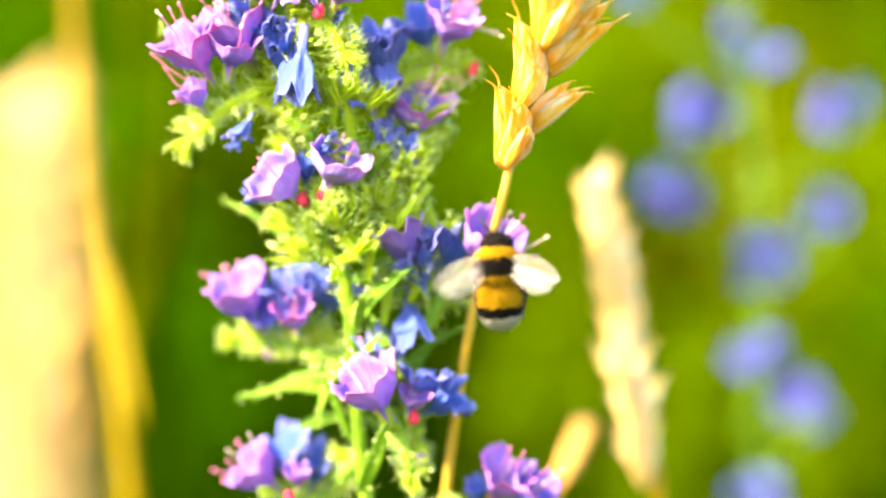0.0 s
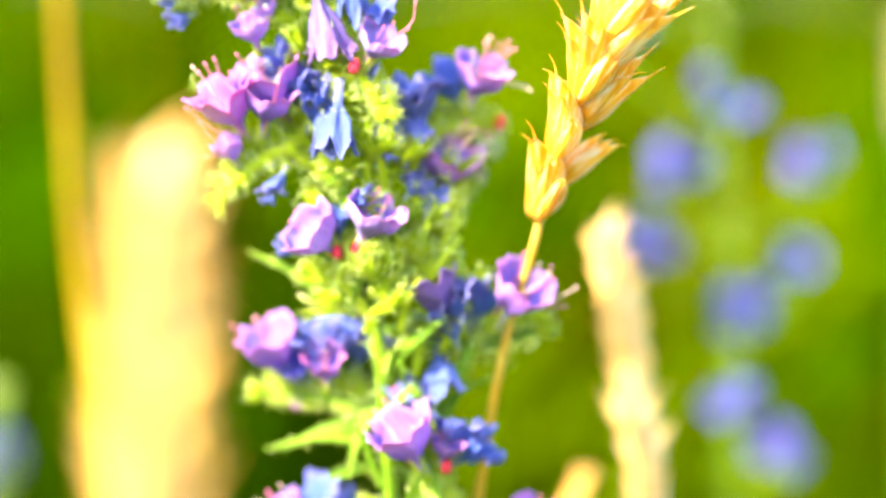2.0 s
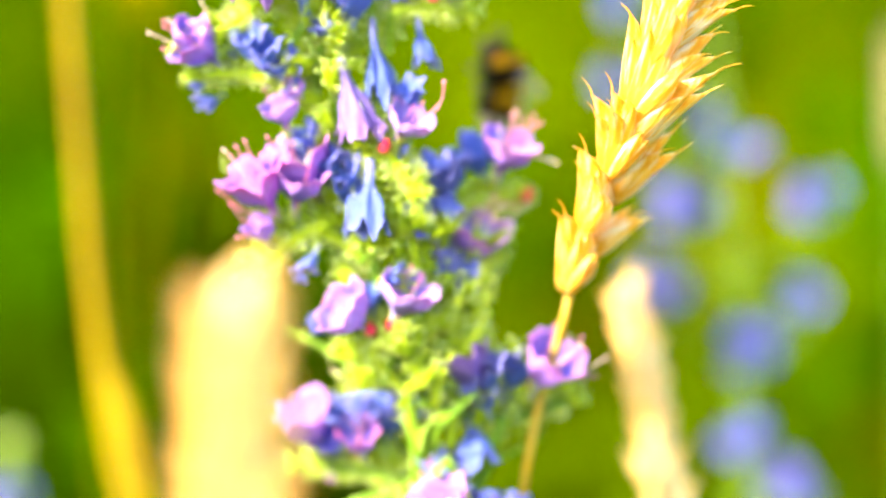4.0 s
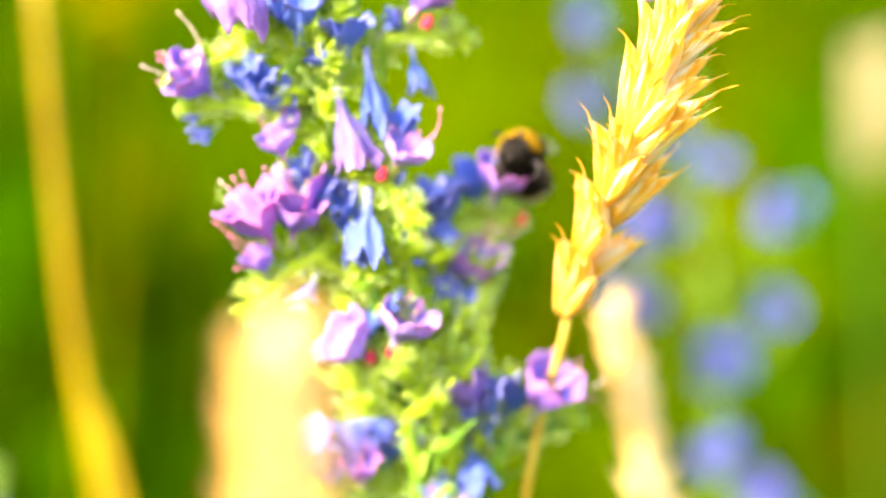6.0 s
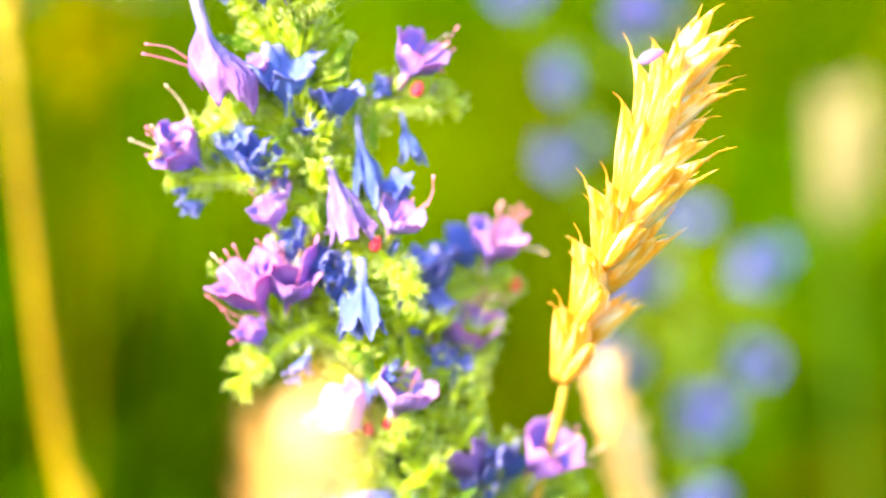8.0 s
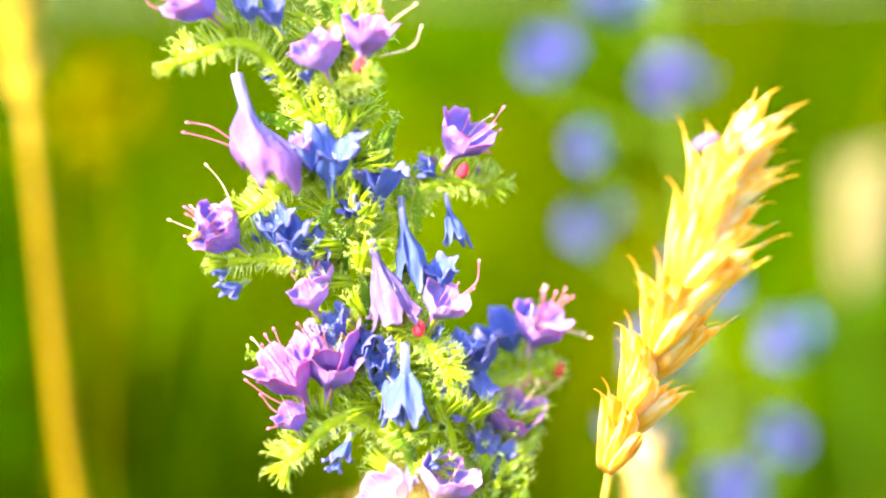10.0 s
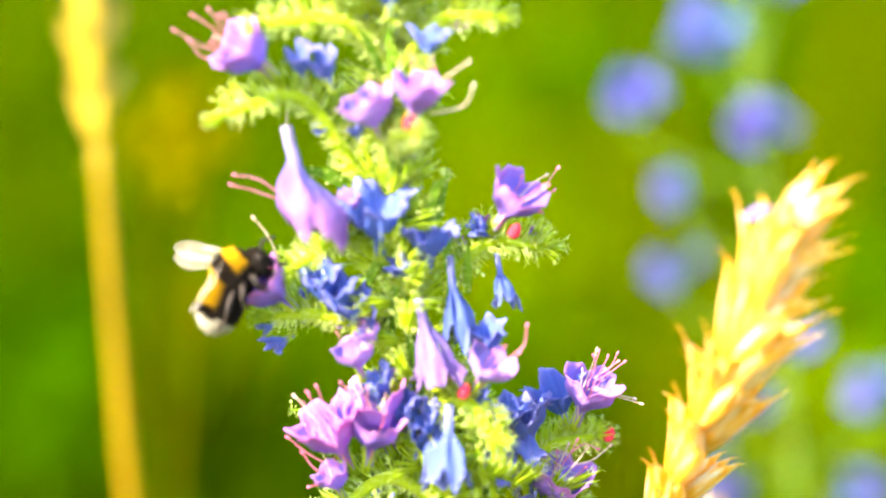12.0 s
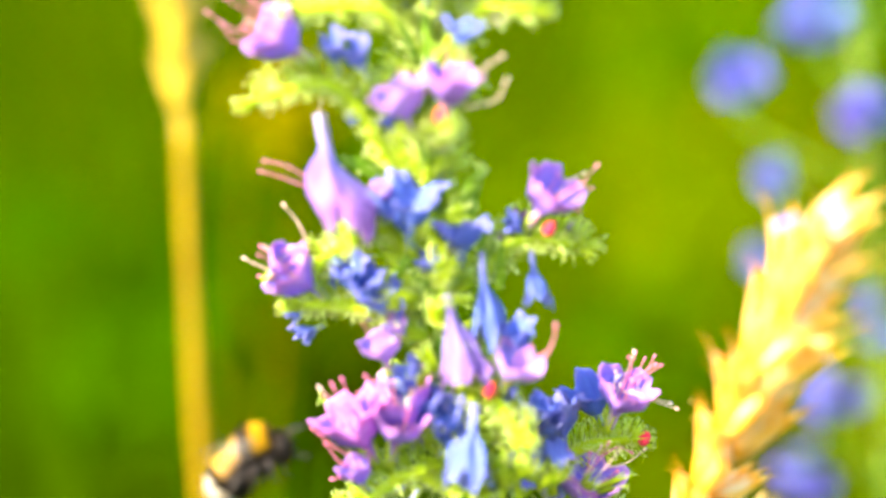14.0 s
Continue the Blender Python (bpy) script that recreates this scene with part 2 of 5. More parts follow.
# ---- corollas ----
def corolla(name, material, seed, wide=0.40, tube_part=0.30, neck=0.075, flare=0.25, lobes=0.12, lip=0.18, crumple=0.04, pinch=0.0, squash=0.9, point=0.6):
    """A funnel of unit length along z: slender tube, smooth swelling belly, and an oblique mouth of five lobes, the upper ones longer; a real skin with two sides."""
    rng = random.Random(seed)
    turn = [rng.uniform(0, 6.28) for _ in range(5)]
    long = [rng.uniform(0.75, 1.2) for _ in range(5)]
    nseg, nring = 40, 14

    def at(k, j, skin):
        a = 2 * math.pi * k / nseg
        s = (j / nring) ** 0.9
        which = (a + 0.2 * math.sin(a + turn[0])) / (2 * math.pi) * 5
        lobe = max(0.0, math.sin(math.pi * (which % 1))) ** point * long[int(which) % 5]
        reach = 0.80 + lobes * (lobe - 0.55) + lip * math.sin(a)
        u = max(0, min(1, (s - tube_part) / (0.82 - tube_part)))
        swell = u * u * (3 - 2 * u)
        r = neck + (wide - neck) * swell
        rim = max(0, s - 0.78) / 0.22
        r *= 1 + rim * rim * flare * (0.35 + lobe) - pinch * rim
        r *= 1 + crumple * swell * (math.sin(2 * a + turn[1]) + 0.8 * math.sin(3 * a + 3 * s + turn[2]) + rim * (0.9 * math.sin(7 * a + turn[3]) + 0.7 * math.sin(12 * a + 5 * s + turn[4])))
        r *= 1 + 0.22 * math.sin(math.pi * s) * max(0, math.sin(a))
        r = max(0.02, r) + skin
        z = s * reach + crumple * 0.5 * rim * math.sin(9 * a + turn[3]) - 0.5 * flare * rim ** 4 * 0.22
        return Vector((r * math.cos(a), r * squash * math.sin(a) + 0.08 * s * s, z))

    verts, faces = [], []
    for skin in (0.0, -0.012):
        for j in range(nring + 1):
            verts += [at(k, j, skin) for k in range(nseg)]
    half = (nring + 1) * nseg
    for j in range(nring):
        for k in range(nseg):
            a, b = j * nseg + k, j * nseg + (k + 1) % nseg
            faces.append((a, b, b + nseg, a + nseg))
            faces.append((half + a, half + a + nseg, half + b + nseg, half + b))
    for k in range(nseg):
        a, b = nring * nseg + k, nring * nseg + (k + 1) % nseg
        faces.append((a, b, half + b, half + a))
    faces.append(tuple(reversed(range(nseg))))
    me = mesh_from(name, verts, faces, material)
    me.attributes.new("along", "FLOAT", "POINT").data.foreach_set("value", [j / nring for _ in (0, 1) for j in range(nring + 1) for _ in range(nseg)])
    return me


SHAPES = {}
for kind, form in {"violet": dict(wide=0.37, flare=0.22, lobes=0.17, lip=-0.05, crumple=0.06), "pale": dict(wide=0.41, flare=0.12, lobes=0.12, lip=-0.04, crumple=0.04),
                   "rose": dict(wide=0.37, flare=0.30, lobes=0.20, lip=-0.05, crumple=0.08), "iris": dict(wide=0.42, flare=0.30, lobes=0.20, crumple=0.04),
                   "blue": dict(wide=0.31, tube_part=0.26, flare=0.60, lobes=0.26, lip=0.12, crumple=0.15, squash=0.72, point=1.0),
                   "pale_blue": dict(wide=0.29, tube_part=0.30, flare=0.50, lobes=0.24, lip=0.12, crumple=0.13, squash=0.75, point=1.0),
                   "white": dict(wide=0.27, tube_part=0.30, flare=0.30, lobes=0.18, lip=0.10, crumple=0.09)}.items():
    SHAPES[kind] = [corolla("corolla_" + kind, PETAL[kind], 7 * i + len(kind), **form) for i in range(5)]
SHAPES["bell"] = [corolla("corolla_bell", PETAL["hood"], 3, wide=0.265, tube_part=0.34, neck=0.050, flare=0.05, lobes=0.18, lip=0.16, crumple=0.07, pinch=0.25)]
SHAPES["faded"] = [corolla("corolla_faded", PETAL["white"], 5, wide=0.20, tube_part=0.30, neck=0.05, flare=0.4, lobes=0.22, lip=0.10, crumple=0.10, squash=0.7)]
SHAPES["pendant"] = [corolla("corolla_pendant", PETAL["droop"], 4 + i, wide=0.21, tube_part=0.40, neck=0.055, flare=0.30, lobes=0.24, lip=0.05, crumple=0.08, squash=0.6, point=1.1) for i in range(3)]


def stamen_mesh(seed, material):
    """A thin arching filament with its anther, as long as the flower."""
    rng = random.Random(seed)
    lean, hook = rng.uniform(-0.12, 0.12), rng.uniform(0.05, 0.22)
    pts = [Vector((lean * s * s + 0.03 * math.sin(5 * s), 0.05 - 0.25 * s * s + hook * s ** 4, 1.15 * s + 0.1)) for s in [i / 9 for i in range(10)]]
    v, f = tube(pts, [0.012 - 0.005 * i / 9 for i in range(10)], 5)
    tip = pts[-1]
    v2, f2 = tube([tip + Vector((0, -0.01, d)) for d in (-0.035, -0.015, 0.015, 0.035)], [0.008, 0.018, 0.018, 0.006], 6, start=len(v))
    return mesh_from("stamen", v + v2, f + f2, material)


STAMENS = [stamen_mesh(s, FILAMENT) for s in range(4)] + [stamen_mesh(9, STYLE), stamen_mesh(10, STYLE)]


def calyx_mesh(seed):
    """Five narrow pointed sepals set in a cup, with stiff pale hairs, unit length along z."""
    rng = random.Random(seed)
    verts, faces, hair = [], [], []
    for k in range(5):
        a = 2 * math.pi * k / 5 + rng.uniform(-0.2, 0.2)
        long, spread = rng.uniform(0.8, 1.15), rng.uniform(0.06, 0.22)
        pts = [Vector((math.cos(a) * (0.08 + spread * s ** 1.5), math.sin(a) * (0.08 + spread * s ** 1.5), long * s)) for s in (0, 0.2, 0.45, 0.7, 0.88, 1.0)]
        v, f = tube(pts, [0.085, 0.120, 0.105, 0.070, 0.036, 0.004], 6, 0.5, len(verts))
        verts += v
        faces += f
        for _ in range(10):
            i = rng.randrange(0, 5)
            p = pts[i].lerp(pts[i + 1], rng.random())
            out = Vector((math.cos(a), math.sin(a), 0)) * rng.uniform(0.4, 1) + Vector((rng.uniform(-1, 1), rng.uniform(-1, 1), rng.uniform(0.1, 0.9)))
            hair.append((p, out.normalized()))
    green = len(faces)
    for p, out in hair:
        w = out.orthogonal().normalized() * 0.010
        b = len(verts)
        verts += [p + w, p - w, p + out.cross(w), p + out * rng.uniform(0.18, 0.40)]
        faces += [(b, b + 1, b + 3), (b + 1, b + 2, b + 3), (b + 2, b, b + 3)]
    me = mesh_from("calyx", verts, faces, CALYX)
    me.materials.append(BRISTLE)
    me.polygons.foreach_set("material_index", [0] * green + [1] * (len(faces) - green))
    return me


CALYXES = [calyx_mesh(s) for s in range(4)]
dice = random.Random(5)


def flower(plant, foot, mouth, kind, bare=False):
    """One flower of the plant: corolla with its calyx, and stamens if it is in full bloom."""
    foot, mouth = Vector(foot), Vector(mouth)
    long = (mouth - foot).length
    names = {"violet": "violet funnel-shaped flower", "pale": "pale lilac funnel-shaped flower", "rose": "pink and violet flower", "iris": "blue-violet flower",
             "blue": "deep blue wilting flower", "pale_blue": "powder blue drooping flower", "white": "faded whitish lilac flower", "bell": "fallen lilac corolla hanging by a thread", "pendant": "drooping blue corolla with pale tube", "faded": "drooping faded lilac corolla"}
    up = Vector((dice.uniform(-0.5, 0.5), -1, dice.uniform(0.1, 0.6))) if kind in ("violet", "pale", "rose") else Vector((dice.uniform(-0.3, 0.3), dice.uniform(-0.2, 0.2), 1))
    m = aim(foot - plant.location, mouth - plant.location, up, long * (1.24 if kind in ("violet", "pale", "rose") else 1.10))
    f = part("flower", dice.choice(SHAPES[kind]), plant, m, names[kind])
    if kind in ("violet", "rose", "pale"):
        for i in range(5 if kind != "pale" else 3):
            tilt = Matrix.Rotation(radians(dice.uniform(-14, 14)), 4, "X") @ Matrix.Rotation(radians(dice.uniform(-14, 14)), 4, "Y") @ Matrix.Rotation(radians(dice.uniform(-50, 50)), 4, "Z")
            part("stamen", STAMENS[(i + dice.randrange(2)) % 6], f, tilt @ Matrix.Diagonal((1, 1, dice.uniform(0.72, 0.98), 1)))
    if bare or kind in ("bell", "pendant", "faded"):
        return f
    c = 0.46 if kind in ("violet", "rose", "pale") else 0.40
    part("calyx", dice.choice(CALYXES), f, pose(0, 0, -0.10, 0, 0, dice.uniform(0, 72)) @ Matrix.Diagonal((c, c, c, 1)), "bristly green calyx")
    return f


def bristles_on(points, radius, count, long, rng, verts, faces):
    """Stiff white hairs standing off a stalk."""
    for _ in range(count):
        i = rng.randrange(len(points) - 1)
        p = points[i].lerp(points[i + 1], rng.random())
        way = (points[i + 1] - points[i]).normalized()
        out = Vector((rng.gauss(0, 1), rng.gauss(0, 1), rng.gauss(0, 1)))
        out = (out - way * out.dot(way)).normalized() + way * rng.uniform(-0.1, 0.5)
        out.normalize()
        w = out.orthogonal().normalized() * 0.00007
        b = len(verts)
        tip = p + out * (radius + long * rng.uniform(0.5, 1.2))
        p = p + out * radius * 0.8
        verts += [p + w, p - 0.5 * w + out.cross(w), p - 0.5 * w - out.cross(w), tip]
        faces += [(b, b + 1, b + 3), (b + 1, b + 2, b + 3), (b + 2, b, b + 3)]
        if rng.random() < 0.05:
            b, r = len(verts), rng.uniform(0.00018, 0.00034)
            x = out.orthogonal().normalized()
            y = out.cross(x)
            verts += [tip - out * r * 1.6, tip + x * r, tip + y * r, tip - x * r, tip - y * r, tip + out * r * 1.6]
            faces += [(b, b + 1 + (k + 1) % 4, b + 1 + k) for k in range(4)] + [(b + 5, b + 1 + k, b + 1 + (k + 1) % 4) for k in range(4)]


HAIR = {}


def branch(plant, a, b, c):
    """A short bare side branch."""
    pts = [p - plant.location for p in spline((a, b, c), 8)]
    v, f = tube(pts, [0.0006 - 0.0002 * i / 8 for i in range(9)], 6)
    part("branch", mesh_from("branch", v, f, LEAF), plant)


def cyme(plant, a, b, c, count):
    """A coiled flowering branch: hairy stalk, and rows of green calyces with young buds along its upper side."""
    o = plant.location
    pts = [p - o for p in spline((a, b, c), 14)]
    v, f = tube(pts, [0.0010 + 0.0003 * math.sin(math.pi * i / 14) - 0.0003 * i / 14 for i in range(15)], 8)
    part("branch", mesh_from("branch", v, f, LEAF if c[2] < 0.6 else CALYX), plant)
    hv, hf = HAIR.setdefault(plant.name, ([], []))
    bristles_on(pts, 0.0013, 300, 0.0025, dice, hv, hf)
    flat = Vector((0, -1, 0))
    for i in range(count * 5):
        u = 0.10 + 0.90 * (i + dice.uniform(-0.3, 0.3)) / (count * 5 - 1)
        k = max(0, min(13, int(u * 14)))
        p = pts[k].lerp(pts[k + 1], u * 14 - k if u * 14 - k < 1 else 1)
        way = (pts[k + 1] - pts[k]).normalized()
        across = way.cross(flat).normalized()
        if across.z < 0:
            across = -across
        row = i % 4
        p = p + Vector((0, 0.003, 0))
        if row < 2:
            out = across * dice.uniform(0.7, 1.1) + flat * dice.uniform(-0.2, 0.7) + 0.35 * way
        elif row == 2:
            out = flat * dice.uniform(0.6, 1.0) - across * dice.uniform(0.0, 0.6) + 0.4 * way
        else:
            out = -across * dice.uniform(0.1, 0.5) + flat * dice.uniform(-0.6, 0.6) + 0.9 * way
        size = dice.uniform(0.0034, 0.0060) * (1.08 - 0.30 * u) * (0.7 if row == 3 else 1.0)
        q = part("calyx", CALYXES[i % 4], plant, aim(p, p + out, way, size))
        if dice.random() < 0.09:
            kind = dice.choice(("blue", "violet", "rose", "pale_blue"))
            part("bud", SHAPES[kind][1], q, pose(0, 0, 0.25) @ Matrix.Diagonal((0.55, 0.55, 0.75, 1)), "small closed bud")
    end = pts[-1]
    way = (pts[-1] - pts[-3]).normalized()
    for i in range(4):
        out = way + Vector((dice.uniform(-0.7, 0.7), dice.uniform(-0.8, 0.2), dice.uniform(-0.6, 0.5)))
        part("calyx", CALYXES[i], plant, aim(end, end + out, (0, 0, 1), dice.uniform(0.0034, 0.0046)))


def leaf_mesh(name, a, b, wide, material, bend, face):
    """A lance-shaped leaf: two blades folded along the midrib, tapering to a point, with a real thickness."""
    a, b = Vector(a), Vector(b)
    mid = (a + b) / 2 + Vector(bend) * (b - a).length
    n = 14
    pts = spline((a, mid, b), n)
    verts, faces = [], []
    for i, q in enumerate(pts):
        s = i / n
        way = (pts[min(i + 1, n)] - pts[max(i - 1, 0)]).normalized()
        up = Vector(face) - way * way.dot(Vector(face))
        up.normalize()
        side = way.cross(up)
        w = wide * (0.30 + 0.70 * math.sin(math.pi * min(1, 0.1 + 0.70 * s))) * (1 - s ** 1.6) + 0.00003
        thick = 0.00016 * (1 - 0.7 * s)
        wave = 0.12 * w * math.sin(11 * s + wide * 9000)
        for lift in (thick, -thick):
            verts += [q + side * w + up * (0.35 * w + lift + wave), q + side * w * 0.5 + up * (0.10 * w + lift), q + up * (lift - 0.06 * w), q - side * w * 0.5 + up * (0.10 * w + lift), q - side * w + up * (0.35 * w + lift - wave)]
    for i in range(n):
        o, m = 10 * i, 10 * i + 10
        for k in range(4):
            faces.append((o + k, o + k + 1, m + k + 1, m + k))
            faces.append((o + 5 + k, m + 5 + k, m + 6 + k, o + 6 + k))
        faces += [(o, m, m + 5, o + 5), (o + 4, o + 9, m + 9, m + 4)]
    faces += [(0, 5, 6, 7, 8, 9, 4, 3, 2, 1), tuple(10 * n + k for k in (0, 1, 2, 3, 4, 9, 8, 7, 6, 5))]
    return mesh_from(name, verts, faces, material)


def leaf(plant, a, b, wide=0.0012, material=LEAF):
    o = plant.location
    a, b = Vector(a) - o, Vector(b) - o
    bend = Vector((dice.uniform(-0.06, 0.06), -0.05, 0.08))
    face = (dice.uniform(-0.6, 0.6), -1.0, dice.uniform(0.3, 1.1))
    me = leaf_mesh("leaf", a, b, min(wide, 0.13 * (b - a).length) * dice.uniform(0.7, 1.1), material, bend, face)
    part("leaf", me, plant)
    hv, hf = HAIR.setdefault(plant.name, ([], []))
    bristles_on(spline((a, (a + b) / 2 + bend * (b - a).length, b), 10), 0.0006, 40, 0.0009, dice, hv, hf)


def stem(plant, points, thick):
    o = plant.location
    pts = [Vector(p) - o for p in spline(points, 40)]
    v, f = tube(pts, [thick * (1.25 - 0.75 * i / 40) for i in range(41)], 10)
    part("stem", mesh_from("stem", v, f, LEAF), plant)
    hv, hf = HAIR.setdefault(plant.name, ([], []))
    bristles_on(pts, thick * 0.8, 800, 0.0022, dice, hv, hf)


def berry_mesh():
    pts = [Vector((0, 0, z)) for z in (-0.5, -0.4, -0.15, 0.15, 0.4, 0.5)]
    v, f = tube(pts, [0.10, 0.30, 0.37, 0.31, 0.17, 0.03], 10)
    return mesh_from("bud", v, f, RED)


BERRY = berry_mesh()


def red_bud(plant, place, size=0.0030):
    """A small red swollen foot of a young flower."""
    p = Vector(place) - plant.location
    part("bud", BERRY, plant, aim(p, p + Vector((dice.uniform(-0.5, 0.5), -0.5, 1)), (0, 0, 1), size), "small crimson bud")


def filament(plant, a, b, c, pink=True):
    """A long stamen or style that reaches out of a flower, with a knob at its end."""
    o = plant.location
    pts = [p - o for p in spline((a, b, c), 10)]
    v, f = tube(pts, [0.00014 - 0.00006 * i / 10 for i in range(11)], 6)
    end = pts[-1]
    way = (pts[-1] - pts[-2]).normalized()
    v2, f2 = tube([end + way * d for d in (-0.0004, -0.0002, 0.0002, 0.0004)], [0.0001, 0.00024, 0.00024, 0.00008], 6, start=len(v))
    part("stamen", mesh_from("stamen", v + v2, f + f2, FILAMENT if pink else STYLE), plant, None, "pink stamen" if pink else "pale style")


def hairs(plant):
    v, f = HAIR[plant.name]
    tagged(part("bristles", mesh_from("bristles", v, f, BRISTLE, False), plant, None, "fine white bristles"), kind="stuff")


# ---- wheat ----
def husk_mesh(seed, awn, material):
    """A slender boat-shaped husk with a keel, curving out to a pointed beak with a fine awn, unit length along z."""
    rng = random.Random(seed)
    verts, faces = [], []
    rings, sides = 10, 10
    hook = rng.uniform(-0.02, 0.12)
    for j in range(rings + 1):
        s = j / rings
        r = 0.155 * math.sin(math.pi * min(1, 0.10 + 0.90 * s)) ** 0.8 * (1 - 0.30 * s) + 0.006
        if j == rings:
            r = 0.010
        for k in range(sides):
            a = 2 * math.pi * k / sides
            keel = 1 + 0.30 * max(0, math.cos(a)) ** 6
            wob = 1 + 0.06 * math.sin(3 * a + 9 * s + seed)
            verts.append(Vector((r * keel * wob * math.cos(a) + 0.10 * math.sin(math.pi * s) - hook * s ** 3, 0.80 * r * wob * math.sin(a), s)))
    for j in range(rings):
        for k in range(sides):
            a, b = j * sides + k, j * sides + (k + 1) % sides
            faces.append((a, b, b + sides, a + sides))
    faces.append(tuple(reversed(range(sides))))
    sway = rng.uniform(-0.06, 0.06)
    pts = [Vector((-hook - 0.10 * s * s, sway * s * s, 0.97 + awn * s)) for s in (0, 0.25, 0.5, 0.75, 1)]
    v, f = tube(pts, [0.016, 0.011, 0.008, 0.006, 0.002], 5, 1, len(verts))
    return mesh_from("husk", verts + v, faces + f, material)


HUSKS = [husk_mesh(s, awn, HUSK) for s, awn in ((1, 0.14), (2, 0.26), (3, 0.08), (4, 0.20))]
BLEACHED = straw("bleached_husk", (0.80, 0.37, 0.02), (0.92, 0.67, 0.26), (0.94, 0.87, 0.62), 2.0, 0.03, 0.40)
BLEACHED_HUSKS = [husk_mesh(s, awn, BLEACHED) for s, awn in ((1, 0.10), (2, 0.16), (3, 0.08), (4, 0.2))]
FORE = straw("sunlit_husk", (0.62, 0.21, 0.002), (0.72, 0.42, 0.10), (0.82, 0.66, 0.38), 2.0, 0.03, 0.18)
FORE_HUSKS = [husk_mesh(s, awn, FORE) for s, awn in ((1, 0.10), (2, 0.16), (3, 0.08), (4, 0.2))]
RIPENING = straw("ripening_husk", (0.38, 0.23, 0.01), (0.48, 0.33, 0.03), (0.54, 0.42, 0.08), 2.0, 0.03)
RIPENING_HUSKS = [husk_mesh(s, awn, RIPENING) for s, awn in ((1, 0.10), (2, 0.16), (3, 0.08), (4, 0.2))]
FADED = straw("faded_husk", (0.28, 0.22, 0.08), (0.33, 0.27, 0.12), (0.37, 0.31, 0.16), 2.0, 0.03)
FADED_HUSKS = [husk_mesh(s, awn, FADED) for s, awn in ((1, 0.10), (2, 0.16), (3, 0.08), (4, 0.2))]


def wheat(points, base, label, thick=0.0014, size=0.0125, pairs=9, twist=0.0, group="wheat", fat=1.0, bend=(0, 0, 0), stalk=None, husks=None, even=False):
    """A ripe wheat stalk with its ear. points: the stalk up to the ear's foot and on to its tip."""
    foot, tip = Vector(points[-2]), Vector(points[-1])
    plant = thing("wheat_stalk", base, label, "wheat", group)
    o = plant.location
    pts = [p - o for p in spline(points[:-1], 24)]
    v, f = tube(pts, [thick * (1.2 - 0.4 * i / 24) for i in range(25)], 8)
    part("stalk", mesh_from("stalk", v, f, stalk or STALK), plant)
    mid = (foot + tip) / 2 + Vector(bend)
    axis = spline((foot - o, mid - o, tip - o), pairs * 2)
    v, f = tube(axis, [thick * (0.8 - 0.5 * i / (pairs * 2)) for i in range(pairs * 2 + 1)], 6)
    part("rachis", mesh_from("rachis", v, f, STALK), plant)
    for i in range(pairs * 2):
        p = axis[i]
        way = (axis[i + 1] - axis[i]).normalized()
        across = Matrix.Rotation(radians(twist + dice.uniform(-14, 14)), 3, way) @ Vector((1, 0, 0))
        across = (across - way * across.dot(way)).normalized()
        depth = way.cross(across)
        side = 1 if i % 2 else -1
        grow = size * (0.78 + 0.30 * math.sin(math.pi * min(1, 0.15 + i / (pairs * 2)))) * dice.uniform(0.88, 1.10)
        tilt = dice.uniform(0.12, 0.34) * fat if even else dice.uniform(0.24, 0.44) * fat if side > 0 else dice.uniform(0.04, 0.20) * fat
        holder = None
        loose = i < 2 and side > 0 and not even
        for k, (fan, lean, sc) in enumerate(((0.02, -0.25, 1.0), (-0.15, 0.0, 0.92), (0.17, -0.10, 0.94), (0.08, 0.34, 0.95), (-0.10, -0.50, 0.80), (0.28, 0.20, 0.78), (0.12, -0.55, 0.86), (-0.04, 0.10, 1.06))):
            if loose and k > 2:
                continue
            go = way + across * side * (tilt + (0.45 if loose else 0) + fan * (1.0 if side > 0 else 0.6) * fat * dice.uniform(0.7, 1.3)) + depth * (lean * 0.7 + dice.uniform(-0.10, 0.10))
            at = p + across * side * size * 0.10 + depth * lean * size * 0.10
            m = aim(at, at + go, across * -side + depth * lean * -0.6 + way * 0.01, 1)
            m = m @ Matrix.Rotation(radians(90), 4, "Z") @ Matrix.Diagonal((grow * sc * (0.8 if loose else 1),) * 3 + (1,))
            me = (husks or HUSKS)[dice.randrange(4)]
            if holder is None:
                holder = part("spikelet", me, plant, m)
            else:
                part("husk", me, holder, holder.matrix_basis.inverted() @ m)
    return plant


# ---- ground and meadow ----
def ground():
    n = 60
    verts, faces = [], []
    ring = [0, 0.3, 0.7, 1.2, 2, 3.2, 5, 8, 13, 22, 40, 80, 160, 400, 1200, 3500]
    for r in ring:
        for k in range(n):
            a = 2 * math.pi * k / n
            x, y = r * math.cos(a), r * math.sin(a)
            z = 0.05 * noise.noise(Vector((x * 0.5, y * 0.5, 0))) if r < 30 else 0
            if r > 30:
                z = min(2.0, (r - 30) * 0.01)
            verts.append(Vector((x, y, z)))
    for j in range(len(ring) - 1):
        for k in range(n):
            a, b = j * n + k, j * n + (k + 1) % n
            faces.append((a, b, b + n, a + n))
    return tagged(new("ground", mesh_from("ground", verts, faces, SOIL)), "green meadow ground with low herbs and soil", "ground", "", "structure")


ground()


